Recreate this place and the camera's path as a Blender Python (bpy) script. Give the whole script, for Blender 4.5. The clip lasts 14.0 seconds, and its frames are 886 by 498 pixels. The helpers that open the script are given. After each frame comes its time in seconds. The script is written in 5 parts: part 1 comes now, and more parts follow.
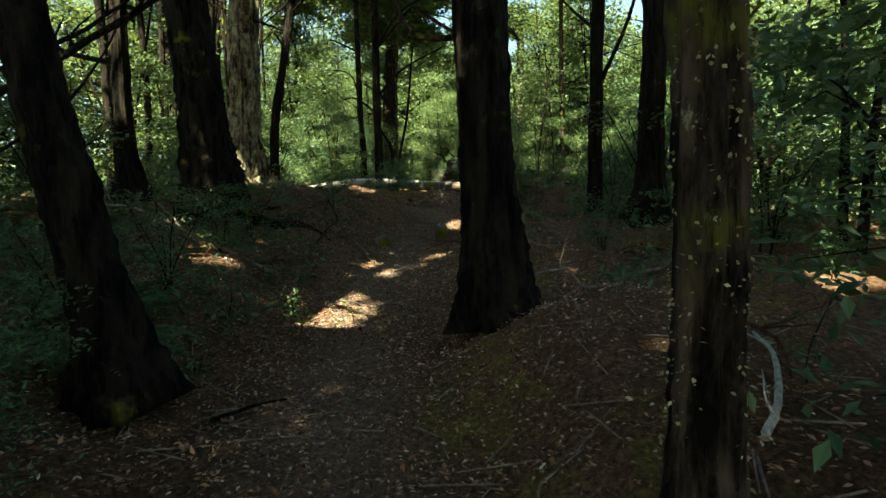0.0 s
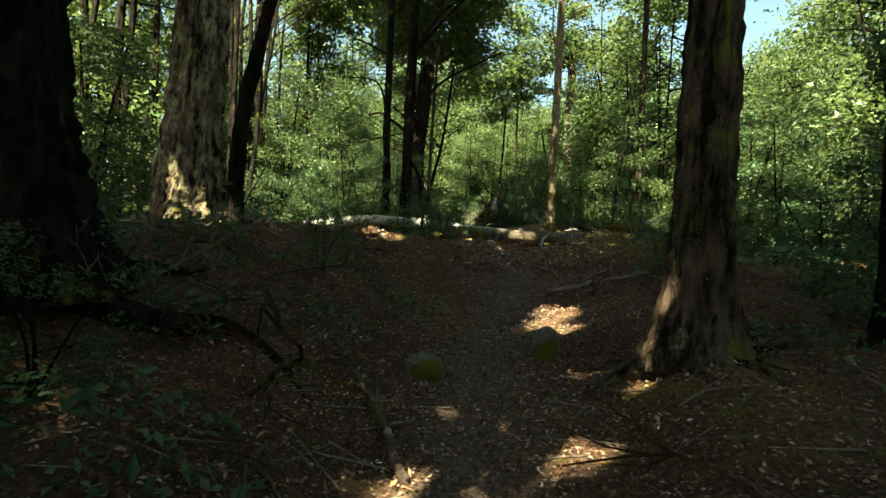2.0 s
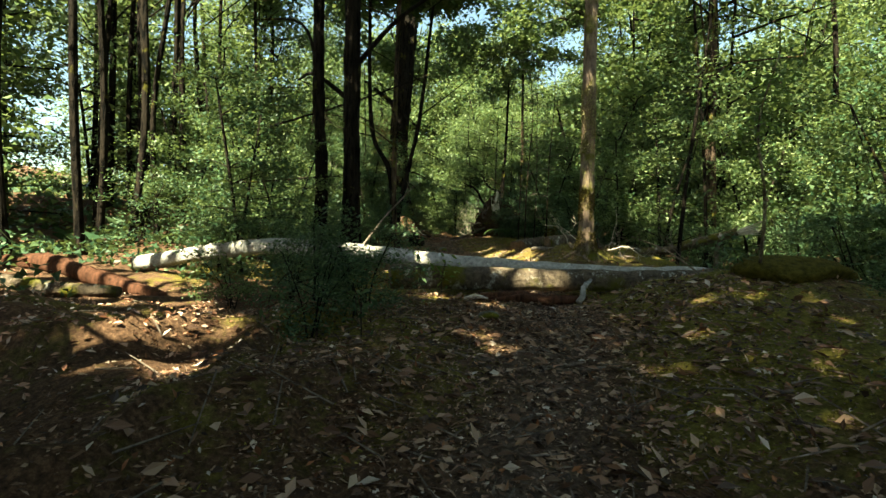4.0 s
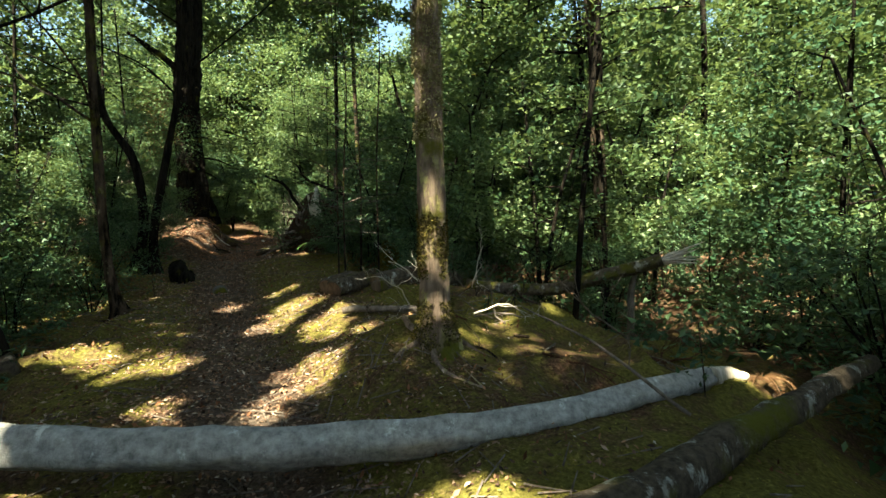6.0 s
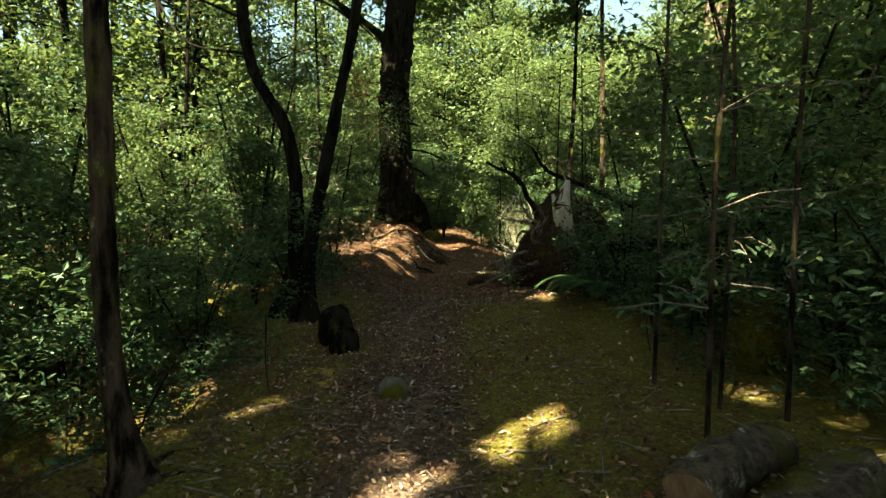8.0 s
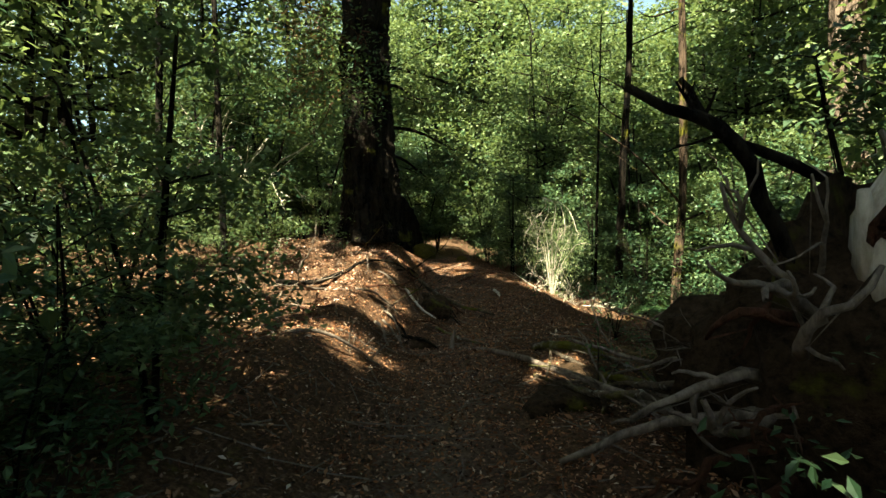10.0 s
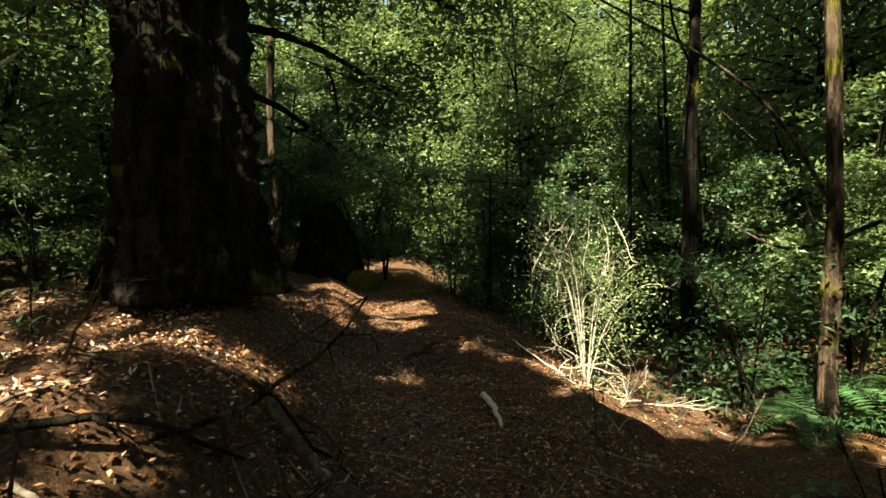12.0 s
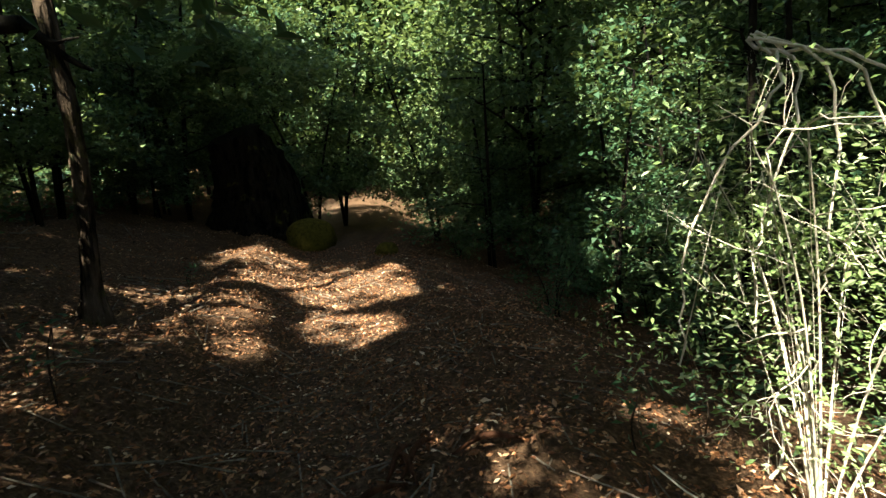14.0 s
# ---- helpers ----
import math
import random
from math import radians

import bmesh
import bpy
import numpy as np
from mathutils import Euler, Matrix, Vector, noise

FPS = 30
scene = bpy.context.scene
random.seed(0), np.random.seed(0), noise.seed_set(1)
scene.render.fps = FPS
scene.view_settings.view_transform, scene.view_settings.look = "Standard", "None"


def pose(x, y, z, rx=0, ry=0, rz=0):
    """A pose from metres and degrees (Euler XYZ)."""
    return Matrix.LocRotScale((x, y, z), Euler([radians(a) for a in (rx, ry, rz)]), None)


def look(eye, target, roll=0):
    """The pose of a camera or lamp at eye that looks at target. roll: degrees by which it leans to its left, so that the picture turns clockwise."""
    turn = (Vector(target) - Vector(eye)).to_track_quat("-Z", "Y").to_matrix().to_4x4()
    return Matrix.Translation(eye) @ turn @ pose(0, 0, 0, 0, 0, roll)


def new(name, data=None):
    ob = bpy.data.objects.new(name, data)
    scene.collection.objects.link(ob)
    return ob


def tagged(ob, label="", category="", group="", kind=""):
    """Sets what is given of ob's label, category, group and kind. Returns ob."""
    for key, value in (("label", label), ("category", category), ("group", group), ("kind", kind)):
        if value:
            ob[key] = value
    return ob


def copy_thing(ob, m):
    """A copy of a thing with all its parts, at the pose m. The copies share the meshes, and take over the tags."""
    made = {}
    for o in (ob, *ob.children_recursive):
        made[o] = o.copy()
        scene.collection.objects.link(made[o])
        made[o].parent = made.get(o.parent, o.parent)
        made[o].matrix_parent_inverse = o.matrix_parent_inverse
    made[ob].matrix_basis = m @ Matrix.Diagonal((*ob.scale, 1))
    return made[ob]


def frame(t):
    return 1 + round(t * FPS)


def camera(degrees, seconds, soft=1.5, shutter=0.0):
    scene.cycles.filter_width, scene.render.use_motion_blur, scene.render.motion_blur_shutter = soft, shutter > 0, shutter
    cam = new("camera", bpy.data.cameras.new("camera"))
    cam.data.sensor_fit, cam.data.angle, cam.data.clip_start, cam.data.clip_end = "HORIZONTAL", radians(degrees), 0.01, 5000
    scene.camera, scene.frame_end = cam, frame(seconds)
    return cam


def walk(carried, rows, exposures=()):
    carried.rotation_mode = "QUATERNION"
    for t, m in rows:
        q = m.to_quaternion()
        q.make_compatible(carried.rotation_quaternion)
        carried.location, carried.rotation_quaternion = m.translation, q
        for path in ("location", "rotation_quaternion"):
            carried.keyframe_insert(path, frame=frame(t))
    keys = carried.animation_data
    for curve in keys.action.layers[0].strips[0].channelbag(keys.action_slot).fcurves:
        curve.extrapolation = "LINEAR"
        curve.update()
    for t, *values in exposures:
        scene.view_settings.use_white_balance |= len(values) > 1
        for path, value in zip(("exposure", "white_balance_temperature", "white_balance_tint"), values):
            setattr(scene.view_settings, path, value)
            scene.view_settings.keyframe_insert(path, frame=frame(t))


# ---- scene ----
cam = camera(80.6, 14.0)
PATH = [
    (0.0, pose(0.000, -0.000, 1.157, 86.13, 0.43, -0.06)),
    (0.5, pose(-0.212, 1.171, 1.273, 85.98, 0.95, 0.87)),
    (1.0, pose(-0.592, 2.437, 1.326, 87.77, -1.29, 5.60)),
    (1.5, pose(-0.673, 3.276, 1.421, 88.99, -2.62, 3.53)),
    (2.0, pose(-0.702, 4.258, 1.509, 90.31, -3.74, 1.53)),
    (2.2, pose(-0.714, 4.667, 1.510, 90.88, -4.00, 0.99)),
    (4.3, pose(-0.163, 9.913, 2.382, 88.43, -1.45, 2.54)),
    (4.5, pose(-0.240, 10.253, 2.456, 87.79, -0.75, 0.70)),
    (5.0, pose(-0.079, 11.234, 2.706, 86.62, 0.75, -8.38)),
    (5.5, pose(0.328, 12.108, 2.802, 86.37, 0.71, -14.38)),
    (6.0, pose(0.671, 13.015, 2.973, 86.98, 1.18, -13.27)),
    (6.5, pose(0.852, 13.903, 3.059, 86.69, -0.02, -8.77)),
    (7.0, pose(0.595, 15.193, 3.004, 87.05, -0.02, 7.21)),
    (7.5, pose(0.311, 16.345, 3.096, 87.25, 0.30, 13.31)),
    (8.0, pose(0.154, 17.440, 3.144, 87.59, -0.35, 9.10)),
    (8.2, pose(0.113, 17.844, 3.161, 87.77, -0.61, 7.82)),
    (10.3, pose(-0.840, 22.601, 3.472, 88.20, 0.30, 7.54)),
    (10.5, pose(-0.873, 23.103, 3.507, 89.56, -1.38, 3.49)),
    (11.0, pose(-1.155, 24.437, 3.460, 90.04, -1.56, 0.17)),
    (11.5, pose(-1.212, 25.438, 3.482, 90.01, -1.16, 0.02)),
    (12.0, pose(-1.134, 26.300, 3.539, 89.62, 0.48, 3.21)),
    (12.5, pose(-1.239, 27.025, 3.594, 88.65, 1.36, -0.17)),
    (13.0, pose(-1.182, 27.613, 3.537, 84.78, 0.66, -9.24)),
    (13.5, pose(-1.261, 28.442, 3.629, 83.00, 2.80, -6.27)),
    (14.0, pose(-1.319, 29.471, 3.639, 81.07, 4.52, 0.47)),
]
walk(cam, PATH, exposures=((0.0, 3.2, 7600, -12), (1.0, 3.1, 8000, -12), (2.2, 3.1, 8000, -12), (4.5, 3.05, 8000, -12), (6.2, 3.1, 7100, -9), (8.0, 3.3, 8400, -10), (11.0, 2.88, 7200, -6), (12.2, 2.8, 8000, -6), (13.0, 2.95, 7800, -6), (14.0, 3.05, 6800, -6)))

# ---------------------------------------------------------------- light
SUN_AZ, SUN_EL = 25.0, 52.0          # light travels 25 degrees right of +y
ldir = Vector((math.sin(radians(SUN_AZ)) * math.cos(radians(SUN_EL)), math.cos(radians(SUN_AZ)) * math.cos(radians(SUN_EL)), -math.sin(radians(SUN_EL))))
sun = new("sun", bpy.data.lights.new("sun", "SUN"))
sun.data.energy, sun.data.angle, sun.data.color = 5.0, radians(0.53), (1.0, 0.93, 0.82)
sun.matrix_world = look((0, 0, 40), Vector((0, 0, 40)) + ldir)
world = bpy.data.worlds.new("sky")
scene.world = world
world.use_nodes = True
wn = world.node_tree
sky = wn.nodes.new("ShaderNodeTexSky")
sky.sky_type, sky.sun_disc = "NISHITA", False
sky.sun_elevation, sky.sun_rotation = radians(SUN_EL), radians(180 + SUN_AZ)
wn.nodes["Background"].inputs[1].default_value = 0.05
wn.links.new(sky.outputs[0], wn.nodes["Background"].inputs[0])

# ---------------------------------------------------------------- materials


def mat_new(name):
    m = bpy.data.materials.new(name)
    m.use_nodes = True
    nt = m.node_tree
    return m, nt, nt.nodes["Principled BSDF"]


def node(nt, kind, **kw):
    n = nt.nodes.new(kind)
    for k, v in kw.items():
        n.inputs[k].default_value = v
    return n


def ramp(nt, fac, stops):
    r = nt.nodes.new("ShaderNodeValToRGB")
    el = r.color_ramp.elements
    while len(el) < len(stops):
        el.new(0.5)
    for e, (p, c) in zip(el, stops):
        e.position, e.color = p, (*c, 1)
    nt.links.new(fac, r.inputs[0])
    return r.outputs[0]


def mix(nt, fac, a, b):
    m = nt.nodes.new("ShaderNodeMix")
    m.data_type = "RGBA"
    for i, v in ((0, fac), (6, a), (7, b)):
        if isinstance(v, (int, float)):
            m.inputs[i].default_value = v
        elif isinstance(v, tuple):
            m.inputs[i].default_value = (*v, 1)
        else:
            nt.links.new(v, m.inputs[i])
    return m.outputs[2]


def coords(nt, scale=(1, 1, 1)):
    tc = nt.nodes.new("ShaderNodeTexCoord")
    mp = nt.nodes.new("ShaderNodeMapping")
    mp.inputs["Scale"].default_value = scale
    nt.links.new(tc.outputs["Object"], mp.inputs[0])
    return mp.outputs[0]


def noise_tex(nt, vec, scale, detail=6, rough=0.6):
    n = node(nt, "ShaderNodeTexNoise", Scale=scale, Detail=detail, Roughness=rough)
    nt.links.new(vec, n.inputs["Vector"])
    return n.outputs["Fac"]


def bump(nt, bsdf, height, strength, dist):
    b = node(nt, "ShaderNodeBump", Strength=strength, Distance=dist)
    nt.links.new(height, b.inputs["Height"])
    nt.links.new(b.outputs[0], bsdf.inputs["Normal"])


def bark_mat(name, dark, light, lichen=0.0, lichen_col=(0.30, 0.27, 0.16), moss=0.0, stretch=0.25, groove=1.0, fissure=0.0):
    m, nt, b = mat_new(name)
    v = coords(nt, (1, 1, stretch))
    n1 = noise_tex(nt, v, 22, 8, 0.7)
    n2 = noise_tex(nt, coords(nt), 2.6, 5, 0.6)
    col = ramp(nt, n1, [(0.32, dark), (0.68, light)])
    if lichen:
        l1 = noise_tex(nt, coords(nt, (1, 1, .6)), 8.5, 10, 0.75)
        col = mix(nt, ramp(nt, l1, [(0.62 - 0.2 * lichen, (0, 0, 0)), (0.70 - 0.2 * lichen, (1, 1, 1))]), col, lichen_col)
    if moss:
        col = mix(nt, ramp(nt, n2, [(0.62 - 0.2 * moss, (0, 0, 0)), (0.72 - 0.2 * moss, (1, 1, 1))]), col, (0.10, 0.095, 0.015))
    height = n1
    if fissure:
        # cracks between upright plates of bark, shade inside them put into the colour
        f1 = noise_tex(nt, coords(nt, (1, 1, 0.22)), 11, 6, 0.65)
        cracks = ramp(nt, f1, [(0.40, (0, 0, 0)), (0.52, (1, 1, 1))])
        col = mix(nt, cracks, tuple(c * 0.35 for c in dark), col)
        height = mix(nt, 0.55, n1, cracks)
    nt.links.new(col, b.inputs["Base Color"])
    b.inputs["Roughness"].default_value = 0.85
    b.inputs["Specular IOR Level"].default_value = 0.06
    bump(nt, b, height, min(1.0, 0.95 * groove), 0.045)
    return m


def leaf_mat(name, lo, mid, hi, gloss=0.42, translucent=0.35):
    m, nt, b = mat_new(name)
    geo = nt.nodes.new("ShaderNodeNewGeometry")
    info = nt.nodes.new("ShaderNodeObjectInfo")
    col = ramp(nt, geo.outputs["Random Per Island"], [(0.0, lo), (0.55, mid), (1.0, hi)])
    col = mix(nt, ramp(nt, info.outputs["Random"], [(0.0, (0, 0, 0)), (1.0, (0.45, 0.45, 0.45))]), col, lo)
    nt.links.new(col, b.inputs["Base Color"])
    b.inputs["Roughness"].default_value = gloss + 0.1
    b.inputs["Specular IOR Level"].default_value = 0.22
    t = nt.nodes.new("ShaderNodeBsdfTranslucent")
    tint = mix(nt, 0.5, col, (0.17, 0.20, 0.045))
    nt.links.new(tint, t.inputs[0])
    ms = nt.nodes.new("ShaderNodeMixShader")
    ms.inputs[0].default_value = translucent
    nt.links.new(b.outputs[0], ms.inputs[1])
    nt.links.new(t.outputs[0], ms.inputs[2])
    nt.links.new(ms.outputs[0], nt.nodes["Material Output"].inputs[0])
    return m


def litter_mat(name, stops, rough=0.6):
    m, nt, b = mat_new(name)
    geo = nt.nodes.new("ShaderNodeNewGeometry")
    nt.links.new(ramp(nt, geo.outputs["Random Per Island"], stops), b.inputs["Base Color"])
    b.inputs["Roughness"].default_value = rough
    b.inputs["Specular IOR Level"].default_value = 0.2
    return m


def soil_mat():
    m, nt, b = mat_new("forest_soil")
    v = coords(nt)
    fine = noise_tex(nt, v, 38, 8, 0.75)
    mid = noise_tex(nt, v, 7, 6, 0.65)
    soil = ramp(nt, fine, [(0.3, (0.018, 0.010, 0.006)), (0.5, (0.10, 0.055, 0.033)), (0.68, (0.24, 0.140, 0.085)), (0.8, (0.38, 0.27, 0.18))])
    soil = mix(nt, ramp(nt, mid, [(0.4, (0, 0, 0)), (0.7, (0.6, 0.6, 0.6))]), soil, (0.035, 0.022, 0.014))
    worn = nt.nodes.new("ShaderNodeAttribute")
    worn.attribute_name = "worn"
    tread = ramp(nt, fine, [(0.3, (0.05, 0.038, 0.03)), (0.55, (0.19, 0.14, 0.11)), (0.8, (0.38, 0.31, 0.26))])
    soil = mix(nt, worn.outputs["Fac"], soil, tread)
    mossy = ramp(nt, fine, [(0.3, (0.04, 0.036, 0.006)), (0.55, (0.17, 0.142, 0.034)), (0.75, (0.33, 0.265, 0.075))])
    at = nt.nodes.new("ShaderNodeAttribute")
    at.attribute_name = "moss"
    fac = nt.nodes.new("ShaderNodeMath")
    fac.operation = "MULTIPLY_ADD"
    nt.links.new(mid, fac.inputs[0])
    fac.inputs[1].default_value = 0.9
    nt.links.new(at.outputs["Fac"], fac.inputs[2])
    nt.links.new(mix(nt, ramp(nt, fac.outputs[0], [(0.72, (0, 0, 0)), (0.95, (1, 1, 1))]), soil, mossy), b.inputs["Base Color"])
    b.inputs["Roughness"].default_value = 0.9
    b.inputs["Specular IOR Level"].default_value = 0.08
    bump(nt, b, fine, 0.9, 0.04)
    return m


M_SOIL = soil_mat()
# near-black bark: the deep shade on these trunks is put into the colour
M_BARK_SHADED = bark_mat("shaded_bark", (0.004, 0.0035, 0.003), (0.024, 0.018, 0.013), moss=0.08, fissure=1.0)
M_BARK_BROWN = bark_mat("brown_bark", (0.016, 0.012, 0.009), (0.105, 0.070, 0.050), lichen=0.1, moss=0.4, fissure=1.0)
M_BARK_LICHEN = bark_mat("lichen_bark", (0.05, 0.036, 0.026), (0.21, 0.145, 0.10), lichen=0.75, moss=0.3, fissure=1.0)
M_BARK_PINK = bark_mat("smooth_bark", (0.07, 0.048, 0.036), (0.29, 0.205, 0.155), lichen=0.4, lichen_col=(0.33, 0.28, 0.12), moss=0.5, groove=0.6)
M_BARK_PALE = bark_mat("pale_bark", (0.05, 0.036, 0.028), (0.21, 0.155, 0.12), lichen=0.25, lichen_col=(0.30, 0.27, 0.23), fissure=1.0)
M_LOG_GREY = bark_mat("grey_log", (0.15, 0.14, 0.135), (0.42, 0.39, 0.36), lichen=0.2, lichen_col=(0.55, 0.53, 0.5), stretch=1.0, groove=0.4)
M_LOG_MOSS = bark_mat("mossy_log", (0.030, 0.022, 0.016), (0.15, 0.115, 0.085), lichen=0.3, lichen_col=(0.40, 0.38, 0.34), moss=0.5, stretch=1.0)
M_DEADWOOD = bark_mat("dead_wood", (0.05, 0.038, 0.030), (0.24, 0.19, 0.155), stretch=0.3, groove=0.5)
M_PALEWOOD = bark_mat("pale_dead_wood", (0.30, 0.25, 0.2), (0.62, 0.54, 0.45), groove=0.4)
M_ROTWOOD = bark_mat("rotten_red_wood", (0.022, 0.011, 0.007), (0.12, 0.052, 0.032), stretch=0.2, groove=1.5)
M_CUT = bark_mat("sawn_end", (0.08, 0.052, 0.034), (0.22, 0.15, 0.10), groove=0.5)
M_ROOTSOIL = bark_mat("root_soil", (0.010, 0.007, 0.004), (0.075, 0.046, 0.028), moss=0.2, stretch=1, groove=1.5)
M_MOSS = bark_mat("moss_cushion", (0.03, 0.027, 0.004), (0.13, 0.10, 0.02), stretch=1, groove=1.5)
M_STONE = bark_mat("stone", (0.06, 0.055, 0.05), (0.22, 0.20, 0.18), moss=0.8, stretch=1)
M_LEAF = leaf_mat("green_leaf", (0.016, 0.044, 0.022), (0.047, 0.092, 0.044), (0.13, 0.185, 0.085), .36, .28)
# lighter copy of the green leaf, with sunlight put into the colour
M_LEAF_SUNLIT = leaf_mat("sunlit_leaf", (0.028, 0.062, 0.028), (0.098, 0.152, 0.062), (0.27, 0.33, 0.16), .36, .45)
M_LEAF_YOUNG = leaf_mat("young_leaf", (0.06, 0.11, 0.02), (0.14, 0.22, 0.04), (0.30, 0.38, 0.12), translucent=0.45)
# whitened leaf: the glare of sun on one bush is in the colour
M_LEAF_GLARE = leaf_mat("glare_leaf", (0.09, 0.14, 0.045), (0.21, 0.28, 0.11), (0.46, 0.50, 0.32), translucent=0.4)
M_FERN = leaf_mat("fern_leaf", (0.02, 0.05, 0.02), (0.035, 0.085, 0.03), (0.07, 0.14, 0.05), translucent=0.3)
M_FERN_DRY = leaf_mat("dry_fern", (0.07, 0.032, 0.016), (0.16, 0.08, 0.038), (0.30, 0.19, 0.10), translucent=0.3)
M_LITTER = litter_mat("leaf_litter", [(0.0, (0.026, 0.014, 0.009)), (0.42, (0.105, 0.055, 0.034)), (0.70, (0.24, 0.135, 0.085)), (0.94, (0.36, 0.24, 0.165)), (1.0, (0.50, 0.43, 0.36))], 0.5)
# litter with sunlight put into its colour, for the sunny patches
M_LITTER_SUNLIT = litter_mat("sunlit_leaf_litter", [(0.0, (0.05, 0.022, 0.013)), (0.35, (0.24, 0.105, 0.062)), (0.70, (0.45, 0.25, 0.17)), (1.0, (0.64, 0.50, 0.42))], 0.5)
M_LITTER_RED = litter_mat("red_leaf_litter", [(0.0, (0.022, 0.011, 0.007)), (0.4, (0.11, 0.042, 0.018)), (0.75, (0.27, 0.115, 0.052)), (0.93, (0.40, 0.22, 0.13)), (1.0, (0.50, 0.38, 0.29))], 0.6)
M_MOSSBLADE = litter_mat("moss_sprig", [(0.0, (0.06, 0.055, 0.006)), (0.6, (0.19, 0.162, 0.032)), (1.0, (0.33, 0.275, 0.065))], 0.8)

M_TRUNKMOSS = litter_mat("trunk_moss", [(0.0, (0.03, 0.026, 0.005)), (0.6, (0.09, 0.072, 0.016)), (1.0, (0.19, 0.14, 0.035))], 0.9)
M_LICHEN = litter_mat("lichen_crust", [(0.0, (0.12, 0.10, 0.04)), (0.5, (0.28, 0.24, 0.11)), (1.0, (0.45, 0.40, 0.22))], 0.8)

# ---------------------------------------------------------------- geometry tools


TABLES = {}


def vnoise(x, y, seed, cell):
    """Smooth value noise in 0..1 on arrays."""
    if seed not in TABLES:
        TABLES[seed] = np.random.RandomState(seed).rand(256, 256)
    tab = TABLES[seed]
    x, y = np.asarray(x, float) / cell + 1000, np.asarray(y, float) / cell + 1000
    i, j = np.floor(x).astype(int), np.floor(y).astype(int)
    u, v = x - i, y - j
    u, v = u * u * (3 - 2 * u), v * v * (3 - 2 * v)
    i, j, i1, j1 = i % 256, j % 256, (i + 1) % 256, (j + 1) % 256
    return (tab[i, j] * (1 - u) + tab[i1, j] * u) * (1 - v) + (tab[i, j1] * (1 - u) + tab[i1, j1] * u) * v


def sstep(a, b, x):
    t = np.clip((np.asarray(x, float) - a) / (b - a), 0, 1)
    return t * t * (3 - 2 * t)


PROFILE = np.array(((-60, -1.0), (-5, -.3), (0, -.05), (1.2, .05), (2.4, .13), (3.3, .21), (4.3, .31), (7.9, .76), (9.5, 1.03), (10.2, 1.2), (11.2, 1.4),
                    (12.1, 1.54), (13, 1.66), (13.9, 1.74), (15.2, 1.8), (16.35, 1.88), (17.8, 1.96), (20.7, 2.08), (23, 2.28), (26.3, 2.33), (29.5, 2.42),
                    (33, 2.5), (40, 2.7), (60, 4.0), (300, 9.0)))
TRAIL = np.array(((-60, 0), (0, 0), (2.4, -.55), (4.7, -.65), (7.8, -.45), (9.9, -.1), (11.2, .1), (13, .5), (14, .6), (15.2, .45), (16.4, .15), (17.8, -.1),
                  (20.7, -.6), (23, -1.05), (25.4, -1.2), (29, -1.4), (31, -1.9), (33, -2.1), (36, -2.8), (40, -4), (300, -40)))


def trail(y):
    return np.interp(y, TRAIL[:, 0], TRAIL[:, 1])


def blob(x, y, cx, cy, rx, ry):
    return np.exp(-((x - cx) / rx) ** 2 - ((y - cy) / ry) ** 2)


def ground_z(x, y):
    x, y = np.asarray(x, float), np.asarray(y, float)
    z = np.interp(y, PROFILE[:, 0], PROFILE[:, 1])
    s = x - trail(y)
    a = np.abs(s)
    p1, p3 = 1 - sstep(9, 13, y), sstep(22, 25, y)
    p2 = (1 - p1) * (1 - p3)
    z = z - 0.05 * np.exp(-(s / 0.35) ** 2)
    z = z + p1 * (0.28 * sstep(0.45, 1.3, s) + 0.30 * sstep(0.5, 1.5, -s) + 0.2 * sstep(1.4, 2.8, -s))
    z = z + p2 * (0.14 * sstep(0.4, 1.1, s) - 0.45 * sstep(2.2, 4.5, s) - 0.15 * sstep(1.0, 3.0, -s))
    z = z + p3 * (0.35 * sstep(0.35, 1.1, -s) + 0.45 * sstep(1.2, 3.0, -s) - 0.55 * sstep(0.9, 2.6, s))
    z = z + 0.16 * blob(x, y, 1.4, 16.5, .7, .8) + 0.16 * blob(x, y, -1.2, 31.3, .45, .4) - 0.3 * blob(x, y, 3.9, 14.6, 1.2, 1.0)
    z = z + 0.12 * blob(x, y, 1.6, 12.2, .8, 1.0) + 0.25 * blob(x, y, 2.3, 13.4, .6, .7)
    z = z + 0.05 * np.maximum(a - 7, 0) + 0.10 * np.maximum(a - 16, 0) * (1 - sstep(60, 200, a))
    # the bank under the great tree and the hump of soil before it
    z = z + 0.58 * blob(x, y, -3.0, 29.5, 1.0, 1.2) + 0.24 * blob(x, y, -2.2, 28.0, .6, .8) - 0.10 * blob(x, y, -1.9, 26.5, .4, .5)
    wild = sstep(0.4, 1.6, a)
    # hummocks, small hollows and buried roots beside the trail
    hum = np.abs(vnoise(x, y, 8, .55) - .5) * 2
    z = z + wild * (0.11 * (1 - hum) ** 2 * vnoise(x, y, 9, 1.7) * 2 - .05 * vnoise(x, y, 10, .33))
    z = z + (vnoise(x, y, 3, 2.1) - .5) * 0.30 * wild + (vnoise(x, y, 4, .7) - .5) * (0.05 + 0.09 * wild)
    z = z + (vnoise(x, y, 5, .22) - .5) * 0.05 + (vnoise(x, y, 6, .09) - .5) * 0.022
    return z


def gz(x, y):
    return float(ground_z(x, y))


